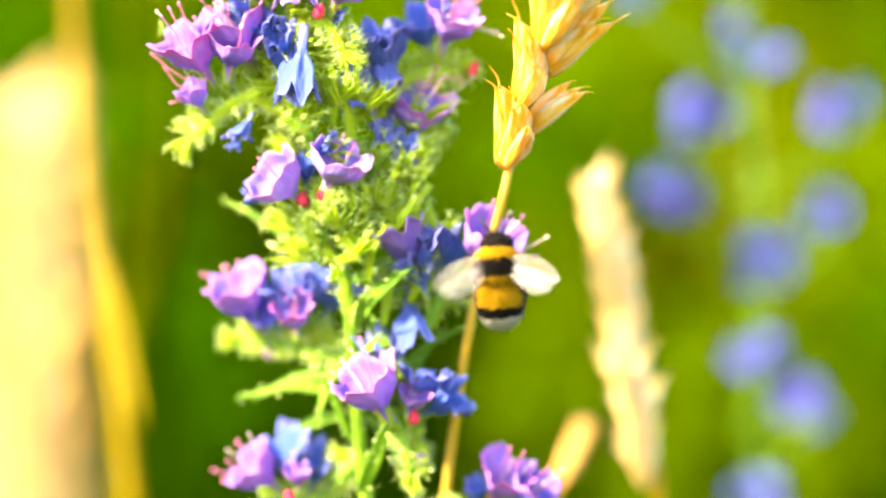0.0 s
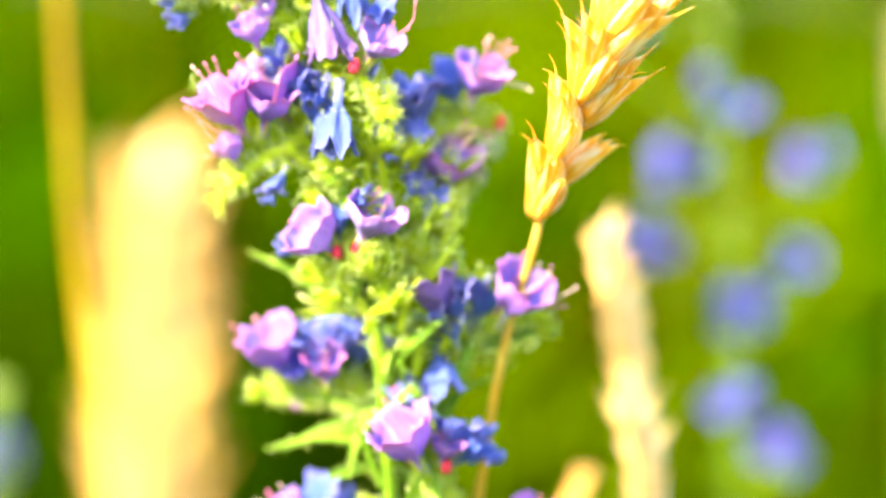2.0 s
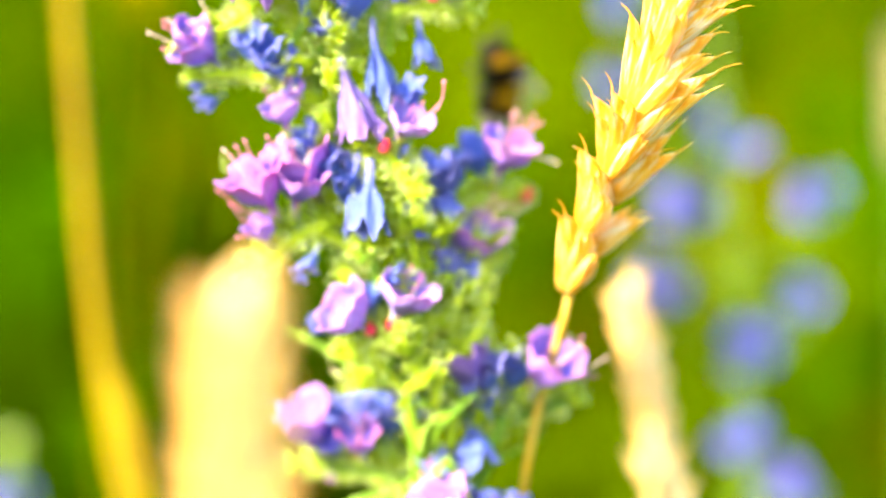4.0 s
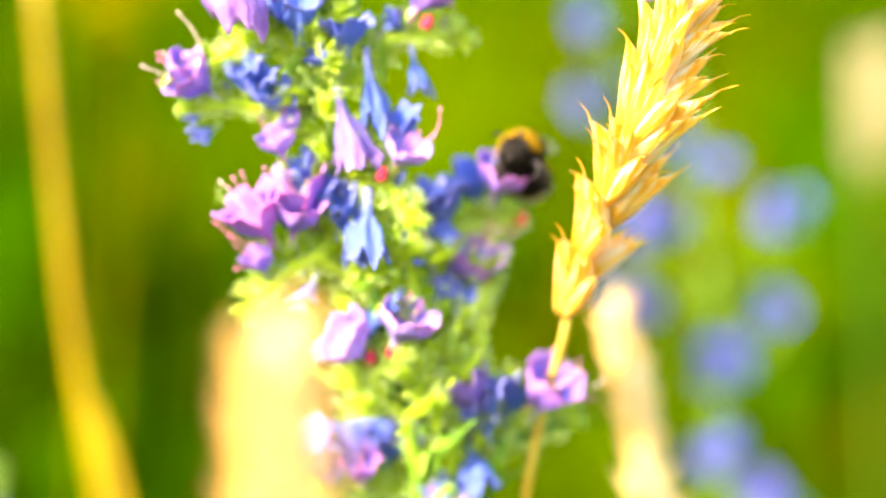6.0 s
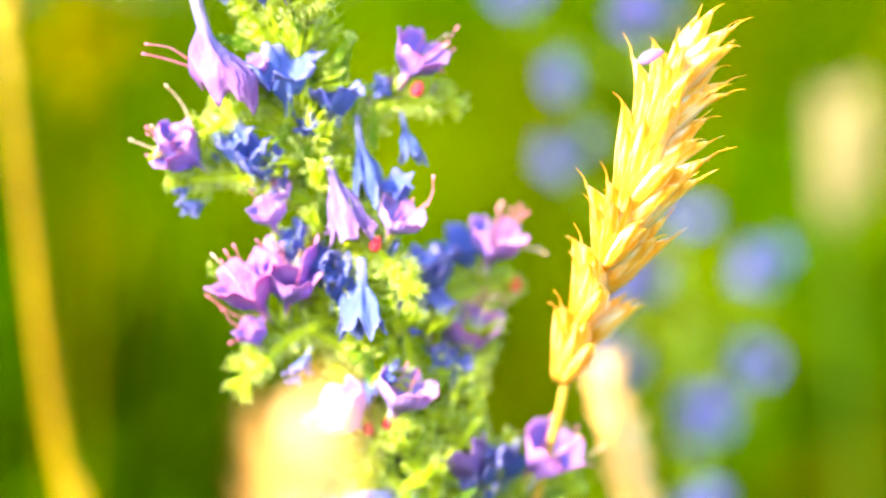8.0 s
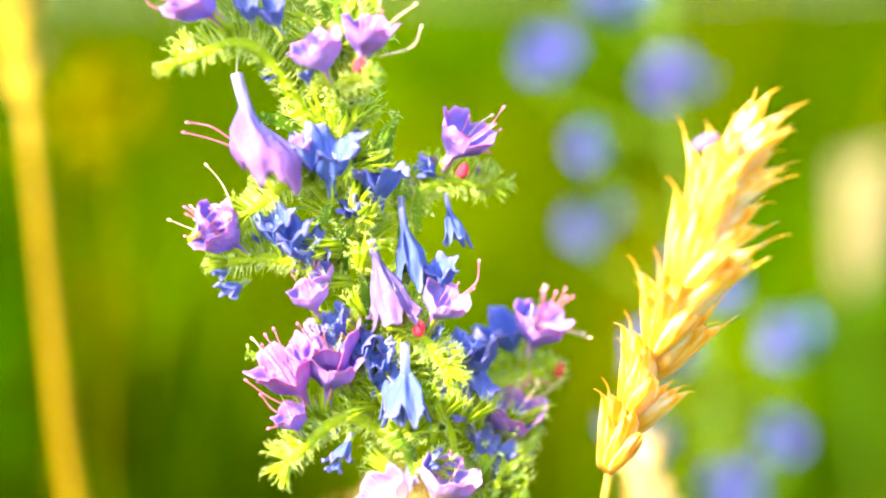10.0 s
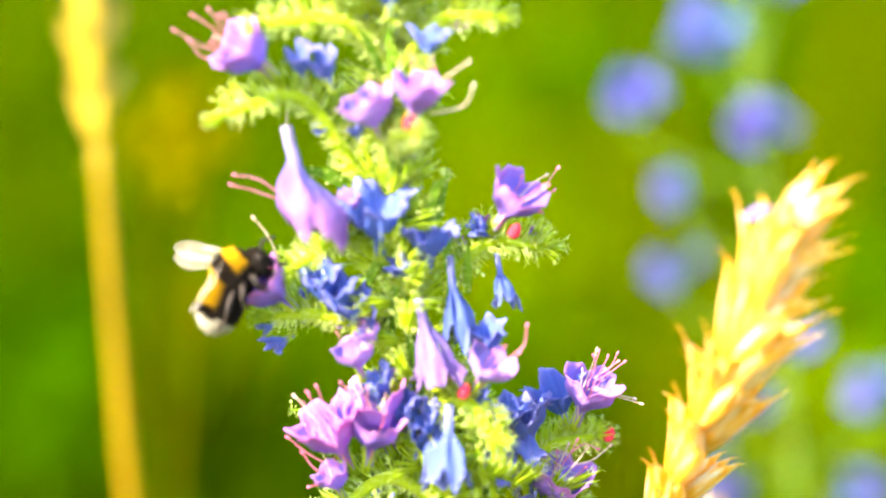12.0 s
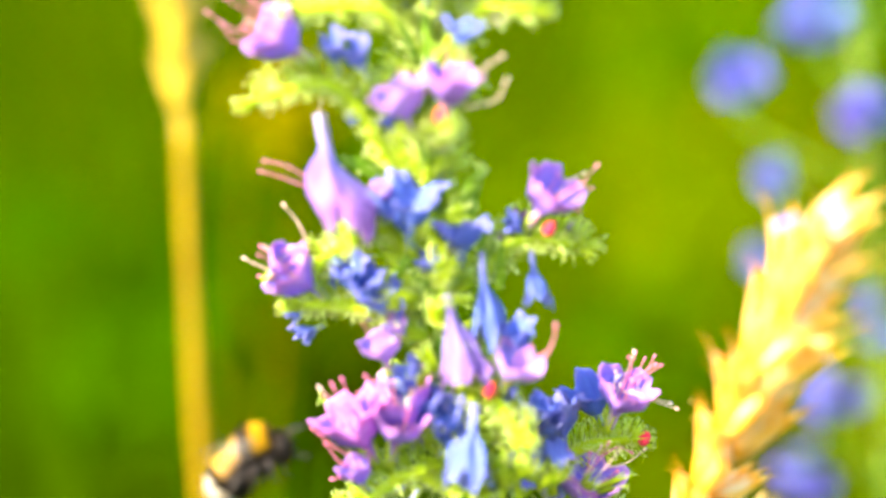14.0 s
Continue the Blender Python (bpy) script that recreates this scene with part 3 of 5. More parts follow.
def blades(name, label, spots, tall, wide, material, rng):
    """Grass blades: each a curved tapered strip with a fold."""
    verts, faces = [], []
    for x, y, *own in spots:
        h = (own[0] if own else tall(x, y)) * rng.uniform(0.55, 1.1)
        if h < 0.03:
            continue
        a = rng.uniform(0, 6.283)
        lean = rng.uniform(0.05, 0.45) * h
        w = wide * rng.uniform(0.5, 1.4)
        dx, dy = math.cos(a), math.sin(a)
        b = len(verts)
        for s in (0, 0.35, 0.7):
            c = Vector((x + dx * lean * s * s, y + dy * lean * s * s, -0.03 + (h + 0.03) * s * (1 - 0.12 * s)))
            ww = w * (1 - 0.55 * s)
            verts += [c + Vector((-dy, dx, 0)) * ww, c + Vector((dx, dy, 0)) * ww * 0.4, c - Vector((-dy, dx, 0)) * ww]
        verts.append(Vector((x + dx * lean, y + dy * lean, h * 0.90)))
        for j in (0, 3):
            faces += [(b + j, b + j + 1, b + j + 4, b + j + 3), (b + j + 1, b + j + 2, b + j + 5, b + j + 4)]
        faces += [(b + 6, b + 7, b + 9), (b + 7, b + 8, b + 9)]
    return tagged(new(name, mesh_from(name, verts, faces, material)), label, "grass", "", "stuff")


def tallness(x, y):
    """How high the grass stands: low round the flowers, tall behind."""
    n = noise.noise(Vector((x * 1.1 + 3.1, y * 0.8, 0.4)))
    if y < 0.42:
        return 0.20 if abs(x) < 0.5 else 0.32
    return max(0.18, 0.48 + 0.22 * n + 0.05 * min(y, 3) + 0.12 * max(0, y - 3))


rng = random.Random(11)
spots = []
for i in range(50000):
    y = 0.42 + 5.0 * rng.random() ** 1.5
    half = 2.2
    spots.append((rng.uniform(-half, half), y))
for i in range(14000):
    spots.append((rng.uniform(-3, 3), rng.uniform(-2.5, 5.5)))
for i in range(5000):
    spots.append((rng.uniform(-2.6, 2.6), rng.uniform(5.0, 7.5), 1.15))
spots = [s for s in spots if not (abs(s[0] + 0.06) < 0.16 and -1.0 < s[1] < -0.3)]
blades("meadow_grass", "tall green meadow grass with a few dry blades", spots, tallness, 0.0045, MEADOW, rng)


def clumps(x, y, tall, spread, count):
    """Where the shoots of a dense upright clump stand, and how high."""
    return [(x + rng.gauss(0, spread), y + rng.gauss(0, spread * 1.3), tall) for _ in range(count)]


dark, dry, lush = [], [], []
# The first list takes the shade-dark green, painting shade into the left background.
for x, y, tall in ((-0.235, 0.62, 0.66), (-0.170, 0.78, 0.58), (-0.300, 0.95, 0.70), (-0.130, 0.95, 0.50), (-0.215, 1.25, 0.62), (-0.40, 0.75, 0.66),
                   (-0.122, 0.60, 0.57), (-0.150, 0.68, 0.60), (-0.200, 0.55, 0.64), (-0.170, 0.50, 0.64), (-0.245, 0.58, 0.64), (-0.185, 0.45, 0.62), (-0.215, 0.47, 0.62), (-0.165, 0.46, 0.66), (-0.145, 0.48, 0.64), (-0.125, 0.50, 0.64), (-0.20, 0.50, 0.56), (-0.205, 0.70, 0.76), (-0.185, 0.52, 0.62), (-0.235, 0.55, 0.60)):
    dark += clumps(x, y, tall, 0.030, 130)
for x, y, tall in ((-0.225, 0.66, 0.72), (-0.035, 0.60, 0.70), (-0.010, 0.70, 0.74), (0.035, 0.66, 0.66), (-0.060, 0.80, 0.62), (0.000, 0.72, 0.50), (0.10, 0.62, 0.52), (-0.02, 0.95, 0.66), (0.13, 0.9, 0.62)):
    dry += clumps(x, y, tall, 0.022, 30)
for x, y, tall in ((-0.185, 0.66, 0.44), (-0.26, 0.85, 0.66), (-0.250, 0.70, 0.48), (0.020, 0.62, 0.62), (0.045, 0.58, 0.58), (0.070, 0.60, 0.58), (0.030, 0.52, 0.58), (0.010, 0.50, 0.56), (0.055, 0.50, 0.58), (0.090, 0.75, 0.66), (-0.075, 0.66, 0.66), (-0.33, 0.80, 0.56)):
    lush += clumps(x, y, tall, 0.026, 60)
blades("dark_herbs", "green leafy herbs in the meadow, shade put into their dark colour", dark, tallness, 0.010, SHADE_HERB, rng)
blades("dry_grass", "dry olive meadow grass", dry, tallness, 0.010, DRY, rng)
blades("fresh_leaves", "fresh bright green meadow leaves", lush, tallness, 0.010, LUSH, rng)


def herbs(name, label, heads, material, rng):
    """Leafy herbs: thin stalks, each with a loose head of pointed, folded leaves."""
    verts, faces = [], []
    for x, y, z, r in heads:
        v, f = tube([Vector((x + 0.01 * math.sin(6 * s + x * 90), y + 0.015 * (1 - s), -0.03 + (z + 0.03) * s)) for s in (0, 0.25, 0.5, 0.75, 1.0)], [0.0010, 0.0008, 0.0006, 0.0005, 0.0004], 5, 1, len(verts))
        verts += v
        faces += f
        for _ in range(70):
            d = Vector((rng.gauss(0, 0.55), rng.gauss(0, 0.55), rng.gauss(0, 0.65)))
            q = Vector((x, y, z)) + d * r
            go = Vector((rng.gauss(0, 1), rng.gauss(0, 1), rng.gauss(0.5, 0.8))).normalized()
            side = go.orthogonal().normalized()
            side = Matrix.Rotation(rng.uniform(0, 6.28), 3, go) @ side
            up = go.cross(side)
            long, w = r * rng.uniform(0.5, 0.95), r * rng.uniform(0.10, 0.20)
            b = len(verts)
            verts += [q, q + go * long * 0.4 + side * w + up * w * 0.4, q + go * long * 0.45, q + go * long * 0.4 - side * w + up * w * 0.4, q + go * long - up * w * 0.5]
            faces += [(b, b + 1, b + 2), (b, b + 2, b + 3), (b + 1, b + 4, b + 2), (b + 2, b + 4, b + 3)]
    return tagged(new(name, mesh_from(name, verts, faces, material)), label, "herbs", "", "stuff")


# Brighter yellow-green herb tone; the sunlit look is put into its colour.
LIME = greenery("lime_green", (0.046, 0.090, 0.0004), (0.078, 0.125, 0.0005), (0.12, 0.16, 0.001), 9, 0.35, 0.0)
# These heads look shaded through their dark colour; nothing shades them.
herbs("shaded_herbs", "leafy herbs behind the flowers, shade put into their dark colour", ((-0.168, 0.40, 0.576, 0.016), (-0.176, 0.42, 0.549, 0.013), (-0.189, 0.38, 0.562, 0.016), (-0.198, 0.42, 0.520, 0.015), (-0.150, 0.45, 0.555, 0.016), (0.023, 0.45, 0.644, 0.014), (-0.148, 0.40, 0.582, 0.017), (-0.128, 0.40, 0.544, 0.018), (0.064, 0.45, 0.648, 0.016), (-0.190, 0.42, 0.663, 0.015), (-0.186, 0.42, 0.619, 0.013), (-0.151, 0.45, 0.638, 0.013), (-0.150, 0.46, 0.578, 0.019), (-0.147, 0.42, 0.584, 0.016), (-0.173, 0.46, 0.627, 0.013)), SHADE_HERB, rng)
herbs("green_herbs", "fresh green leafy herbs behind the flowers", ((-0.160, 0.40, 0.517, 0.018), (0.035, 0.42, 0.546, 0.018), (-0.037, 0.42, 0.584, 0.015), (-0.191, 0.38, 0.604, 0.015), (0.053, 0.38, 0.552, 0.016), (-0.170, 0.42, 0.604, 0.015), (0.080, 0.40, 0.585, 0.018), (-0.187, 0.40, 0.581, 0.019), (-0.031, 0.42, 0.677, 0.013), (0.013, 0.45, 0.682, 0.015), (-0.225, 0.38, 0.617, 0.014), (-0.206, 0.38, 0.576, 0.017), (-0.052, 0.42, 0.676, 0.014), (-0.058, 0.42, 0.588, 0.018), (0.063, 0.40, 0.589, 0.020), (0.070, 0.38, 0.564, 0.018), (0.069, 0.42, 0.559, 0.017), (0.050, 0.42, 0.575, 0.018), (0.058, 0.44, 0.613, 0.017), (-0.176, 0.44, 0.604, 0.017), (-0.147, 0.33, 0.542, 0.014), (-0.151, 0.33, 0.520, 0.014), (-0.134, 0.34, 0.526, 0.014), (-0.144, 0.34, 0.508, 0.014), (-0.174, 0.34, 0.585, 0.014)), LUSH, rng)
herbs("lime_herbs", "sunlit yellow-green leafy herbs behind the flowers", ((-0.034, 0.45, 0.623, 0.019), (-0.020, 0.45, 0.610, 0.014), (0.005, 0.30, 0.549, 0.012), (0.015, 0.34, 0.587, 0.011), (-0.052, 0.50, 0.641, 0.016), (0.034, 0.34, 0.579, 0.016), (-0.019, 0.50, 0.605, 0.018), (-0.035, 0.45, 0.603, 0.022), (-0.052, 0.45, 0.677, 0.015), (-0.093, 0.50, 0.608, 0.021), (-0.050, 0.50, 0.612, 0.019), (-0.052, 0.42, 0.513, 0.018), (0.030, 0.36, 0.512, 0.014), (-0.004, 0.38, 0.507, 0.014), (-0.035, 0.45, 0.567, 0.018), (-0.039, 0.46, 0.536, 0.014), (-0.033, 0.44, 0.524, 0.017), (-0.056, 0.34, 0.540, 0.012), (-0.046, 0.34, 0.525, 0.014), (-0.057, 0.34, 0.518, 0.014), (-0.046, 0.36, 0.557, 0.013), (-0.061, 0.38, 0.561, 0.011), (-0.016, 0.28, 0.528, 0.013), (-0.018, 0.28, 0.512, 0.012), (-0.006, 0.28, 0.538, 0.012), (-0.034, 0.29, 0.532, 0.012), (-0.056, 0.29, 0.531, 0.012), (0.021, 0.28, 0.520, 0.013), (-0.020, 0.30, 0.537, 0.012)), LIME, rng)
herbs("dry_herbs", "dry olive-brown herbs behind the flowers", ((-0.054, 0.42, 0.515, 0.017), (-0.027, 0.45, 0.555, 0.021), (0.077, 0.42, 0.535, 0.017), (-0.147, 0.42, 0.591, 0.018), (-0.134, 0.20, 0.674, 0.010), (-0.141, 0.21, 0.668, 0.008)), DRY, rng)

# ---- the flowering plant in focus ----
bugloss = thing("vipers_bugloss", (-0.060, 0.006, 0.0), "tall bristly wildflower spike with violet, pink and blue flowers", "flower", "wildflowers")
stem(bugloss, ((-0.060, 0.006, -0.02), (-0.058, 0.010, 0.25), (-0.0635, 0.006, 0.48), (-0.0659, 0.004, 0.5406), (-0.0685, 0.003, 0.5655), (-0.0710, 0.002, 0.5901), (-0.0760, 0.0, 0.6120),
               (-0.0829, 0.0, 0.6336), (-0.0849, 0.0, 0.6505), (-0.0856, -0.002, 0.6681), (-0.0878, -0.004, 0.6875), (-0.0891, -0.006, 0.7067), (-0.0900, -0.006, 0.7300)), 0.0013)
flower(bugloss, (-0.0822, 0.0063, 0.5530), (-0.0891, 0.0036, 0.5586), "violet")
flower(bugloss, (-0.0810, 0.0089, 0.5535), (-0.0830, 0.0059, 0.5633), "blue")
flower(bugloss, (-0.0777, 0.0076, 0.5528), (-0.0747, 0.0051, 0.5607), "blue")
flower(bugloss, (-0.0791, 0.0024, 0.5535), (-0.0792, 0.0009, 0.5585), "violet")
flower(bugloss, (-0.0618, -0.0041, 0.5675), (-0.0676, -0.0074, 0.5770), "violet")
flower(bugloss, (-0.0592, -0.0028, 0.5687), (-0.0578, -0.0045, 0.5741), "violet")
flower(bugloss, (-0.0583, 0.0011, 0.5690), (-0.0557, -0.0018, 0.5783), "blue")
flower(bugloss, (-0.0572, 0.0011, 0.5685), (-0.0495, -0.0016, 0.5734), "blue")
flower(bugloss, (-0.0623, 0.0024, 0.5738), (-0.0644, -0.0006, 0.5835), "pale_blue")
flower(bugloss, (-0.0608, 0.0037, 0.5922), (-0.0585, 0.0001, 0.5805), "pendant")
flower(bugloss, (-0.0880, 0.0089, 0.5816), (-0.0914, 0.0055, 0.5918), "violet")
flower(bugloss, (-0.0803, 0.0050, 0.5815), (-0.0808, 0.0020, 0.5882), "rose")
flower(bugloss, (-0.0822, 0.0075, 0.5830), (-0.0818, 0.0045, 0.5915), "blue")
flower(bugloss, (-0.0862, 0.0075, 0.5815), (-0.0868, 0.0045, 0.5868), "iris")
flower(bugloss, (-0.0799, 0.0115, 0.5829), (-0.0837, 0.0084, 0.5927), "blue")
flower(bugloss, (-0.0789, 0.0102, 0.5836), (-0.0791, 0.0072, 0.5935), "blue")
flower(bugloss, (-0.0756, 0.0102, 0.5843), (-0.0735, 0.0077, 0.5923), "blue")
flower(bugloss, (-0.0571, 0.0024, 0.5923), (-0.0630, -0.0017, 0.6044), "white")
flower(bugloss, (-0.0580, -0.0015, 0.5937), (-0.0616, -0.0031, 0.5977), "pale_blue")
flower(bugloss, (-0.0560, -0.0002, 0.5936), (-0.0582, -0.0027, 0.6017), "pale_blue")
flower(bugloss, (-0.0552, 0.0050, 0.5926), (-0.0559, 0.0016, 0.6039), "pale_blue")
flower(bugloss, (-0.0537, 0.0050, 0.5931), (-0.0521, 0.0023, 0.6019), "blue")
flower(bugloss, (-0.0565, 0.0011, 0.5898), (-0.0587, -0.0010, 0.5965), "pale_blue")
flower(bugloss, (-0.0500, 0.0037, 0.5939), (-0.0436, 0.0004, 0.6028), "violet")
flower(bugloss, (-0.0782, -0.0041, 0.6064), (-0.0846, -0.0081, 0.6126), "pale")
flower(bugloss, (-0.0750, -0.0067, 0.6081), (-0.0713, -0.0095, 0.6166), "pale")
flower(bugloss, (-0.0782, -0.0002, 0.6079), (-0.0799, -0.0024, 0.6150), "blue")
flower(bugloss, (-0.0859, -0.0002, 0.6061), (-0.0900, -0.0015, 0.6079), "pale_blue")
flower(bugloss, (-0.0562, 0.0076, 0.6330), (-0.0531, 0.0048, 0.6418), "violet")
flower(bugloss, (-0.0578, 0.0089, 0.6329), (-0.0603, 0.0063, 0.6411), "blue")
flower(bugloss, (-0.0637, 0.0063, 0.6288), (-0.0659, 0.0035, 0.6380), "blue")
flower(bugloss, (-0.0667, 0.0050, 0.6283), (-0.0696, 0.0030, 0.6343), "pale_blue")
flower(bugloss, (-0.0673, 0.0037, 0.6360), (-0.0661, 0.0008, 0.6263), "pale_blue")
flower(bugloss, (-0.0625, 0.0076, 0.6164), (-0.0576, 0.0044, 0.6258), "violet")
flower(bugloss, (-0.0637, 0.0050, 0.6176), (-0.0661, 0.0032, 0.6232), "pale_blue")
flower(bugloss, (-0.0634, 0.0024, 0.6096), (-0.0599, 0.0004, 0.6153), "pale_blue")
flower(bugloss, (-0.0714, 0.0011, 0.6329), (-0.0708, -0.0018, 0.6233), "pale_blue")
flower(bugloss, (-0.0952, -0.0028, 0.6269), (-0.1006, -0.0061, 0.6364), "rose")
flower(bugloss, (-0.0925, -0.0041, 0.6276), (-0.0911, -0.0070, 0.6372), "violet")
flower(bugloss, (-0.0883, -0.0002, 0.6295), (-0.0934, -0.0037, 0.6401), "violet")
flower(bugloss, (-0.0966, -0.0028, 0.6218), (-0.0992, -0.0045, 0.6268), "violet")
flower(bugloss, (-0.0880, -0.0028, 0.6226), (-0.0904, -0.0046, 0.6169), "pale_blue")
flower(bugloss, (-0.0807, -0.0054, 0.6385), (-0.0792, -0.0093, 0.6254), "pendant")
flower(bugloss, (-0.0830, -0.0028, 0.6293), (-0.0849, -0.0047, 0.6353), "blue")
flower(bugloss, (-0.0841, -0.0041, 0.6286), (-0.0818, -0.0064, 0.6358), "blue")
flower(bugloss, (-0.0840, -0.0067, 0.6567), (-0.0803, -0.0067, 0.6416), "faded")
flower(bugloss, (-0.0743, -0.0054, 0.6406), (-0.0710, -0.0084, 0.6472), "pale")
flower(bugloss, (-0.0710, -0.0041, 0.6461), (-0.0721, -0.0060, 0.6524), "blue")
flower(bugloss, (-0.0784, -0.0041, 0.6638), (-0.0777, -0.0041, 0.6474), "pendant")
flower(bugloss, (-0.0883, -0.0041, 0.6391), (-0.0914, -0.0058, 0.6438), "blue")
flower(bugloss, (-0.0703, -0.0002, 0.6638), (-0.0690, -0.0031, 0.6544), "pendant")
flower(bugloss, (-0.0786, -0.0080, 0.6386), (-0.0785, -0.0123, 0.6243), "pendant")
flower(bugloss, (-0.1049, -0.0015, 0.6543), (-0.1120, -0.0042, 0.6599), "violet")
flower(bugloss, (-0.0995, -0.0028, 0.6542), (-0.1018, -0.0052, 0.6619), "blue")
flower(bugloss, (-0.0970, -0.0041, 0.6527), (-0.0988, -0.0063, 0.6599), "blue")
flower(bugloss, (-0.0945, -0.0041, 0.6511), (-0.0958, -0.0061, 0.6577), "blue")
flower(bugloss, (-0.0908, -0.0028, 0.6488), (-0.0944, -0.0047, 0.6540), "pale_blue")
flower(bugloss, (-0.1053, 0.0011, 0.6495), (-0.1100, -0.0005, 0.6471), "pale_blue")
flower(bugloss, (-0.1064, -0.0054, 0.6860), (-0.1022, -0.0105, 0.6655), "bell")
flower(bugloss, (-0.0969, -0.0041, 0.6663), (-0.0982, -0.0064, 0.6738), "blue")
flower(bugloss, (-0.0904, -0.0054, 0.6641), (-0.0910, -0.0087, 0.6751), "blue")
flower(bugloss, (-0.0847, -0.0041, 0.6593), (-0.0885, -0.0058, 0.6634), "blue")
flower(bugloss, (-0.0821, -0.0028, 0.6606), (-0.0822, -0.0057, 0.6702), "blue")
flower(bugloss, (-0.0709, -0.0002, 0.6681), (-0.0653, -0.0030, 0.6755), "violet")
flower(bugloss, (-0.0705, 0.0011, 0.6665), (-0.0748, -0.0003, 0.6687), "blue")
flower(bugloss, (-0.0902, -0.0093, 0.6839), (-0.0932, -0.0113, 0.6915), "pale")
flower(bugloss, (-0.0851, -0.0119, 0.6858), (-0.0836, -0.0129, 0.6946), "violet")
flower(bugloss, (-0.0824, -0.0119, 0.6974), (-0.0823, -0.0135, 0.7029), "blue")
flower(bugloss, (-0.0941, -0.0093, 0.6834), (-0.0946, -0.0103, 0.6867), "pale_blue")
flower(bugloss, (-0.1081, -0.0080, 0.6946), (-0.1153, -0.0108, 0.7007), "violet")
flower(bugloss, (-0.1028, -0.0080, 0.6932), (-0.1052, -0.0100, 0.6994), "pale_blue")
flower(bugloss, (-0.0984, -0.0093, 0.6924), (-0.1013, -0.0113, 0.6985), "pale_blue")
flower(bugloss, (-0.0857, -0.0041, 0.6332), (-0.0878, -0.0062, 0.6398), "blue")
flower(bugloss, (-0.0899, -0.0028, 0.6366), (-0.0920, -0.0047, 0.6427), "pale_blue")
flower(bugloss, (-0.0826, -0.0054, 0.6333), (-0.0806, -0.0070, 0.6384), "pale_blue")
flower(bugloss, (-0.0690, 0.0011, 0.6315), (-0.0685, -0.0009, 0.6382), "blue")
flower(bugloss, (-0.0659, 0.0024, 0.6284), (-0.0670, -0.0004, 0.6377), "pale_blue")
flower(bugloss, (-0.0662, -0.0002, 0.6214), (-0.0678, -0.0015, 0.6255), "white")
flower(bugloss, (-0.0620, 0.0011, 0.6130), (-0.0605, 0.0001, 0.6162), "pale_blue")
flower(bugloss, (-0.0772, -0.0067, 0.6156), (-0.0721, -0.0083, 0.6177), "pale_blue")
flower(bugloss, (-0.0897, -0.0028, 0.6181), (-0.0917, -0.0038, 0.6155), "pale_blue")
flower(bugloss, (-0.0815, -0.0067, 0.6320), (-0.0834, -0.0083, 0.6371), "blue")
flower(bugloss, (-0.0844, -0.0054, 0.6340), (-0.0863, -0.0070, 0.6392), "blue")
flower(bugloss, (-0.0906, -0.0041, 0.6484), (-0.0930, -0.0053, 0.6515), "pale")
flower(bugloss, (-0.0682, 0.0011, 0.6235), (-0.0701, -0.0006, 0.6287), "white")
flower(bugloss, (-0.0642, 0.0011, 0.6171), (-0.0656, -0.0005, 0.6224), "pale_blue")
flower(bugloss, (-0.0633, 0.0011, 0.6129), (-0.0611, -0.0009, 0.6191), "pale_blue")
flower(bugloss, (-0.0852, -0.0054, 0.6590), (-0.0876, -0.0067, 0.6626), "blue")
flower(bugloss, (-0.0954, -0.0054, 0.6699), (-0.0963, -0.0066, 0.6740), "violet")
flower(bugloss, (-0.0934, -0.0041, 0.6427), (-0.0954, -0.0059, 0.6486), "pale")
flower(bugloss, (-0.0895, -0.0054, 0.6434), (-0.0885, -0.0059, 0.6449), "blue")
flower(bugloss, (-0.1081, -0.0015, 0.6520), (-0.1110, -0.0025, 0.6505), "pale_blue")
flower(bugloss, (-0.1149, -0.0028, 0.6574), (-0.1110, -0.0046, 0.6618), "violet")
flower(bugloss, (-0.0709, -0.0041, 0.6329), (-0.0690, -0.0054, 0.6370), "pale_blue")
flower(bugloss, (-0.0730, -0.0041, 0.6369), (-0.0741, -0.0053, 0.6408), "blue")
flower(bugloss, (-0.0668, -0.0015, 0.6168), (-0.0638, -0.0029, 0.6204), "pale_blue")
flower(bugloss, (-0.0885, -0.0093, 0.7049), (-0.0891, -0.0116, 0.7125), "blue")
flower(bugloss, (-0.0986, -0.0093, 0.7085), (-0.1024, -0.0116, 0.7151), "violet")
flower(bugloss, (-0.0796, -0.0080, 0.7087), (-0.0758, -0.0103, 0.7154), "violet")
flower(bugloss, (-0.0444, 0.0063, 0.5512), (-0.0410, 0.0036, 0.5596), "rose")
flower(bugloss, (-0.0413, 0.0063, 0.5508), (-0.0353, 0.0037, 0.5572), "violet")
flower(bugloss, (-0.0475, 0.0063, 0.5510), (-0.0466, 0.0047, 0.5563), "blue")
cyme(bugloss, (-0.0669, 0.0039, 0.5613), (-0.0753, 0.0065, 0.5522), (-0.0859, 0.0091, 0.5498), 7)
cyme(bugloss, (-0.0680, 0.0000, 0.5802), (-0.0614, -0.0013, 0.5689), (-0.0581, -0.0039, 0.5587), 7)
cyme(bugloss, (-0.0699, 0.0039, 0.5776), (-0.0803, 0.0091, 0.5792), (-0.0918, 0.0130, 0.5794), 7)
cyme(bugloss, (-0.0697, 0.0000, 0.5934), (-0.0561, 0.0052, 0.5896), (-0.0424, 0.0078, 0.5928), 7)
cyme(bugloss, (-0.0723, 0.0000, 0.5953), (-0.0777, -0.0039, 0.6027), (-0.0741, -0.0065, 0.6076), 7)
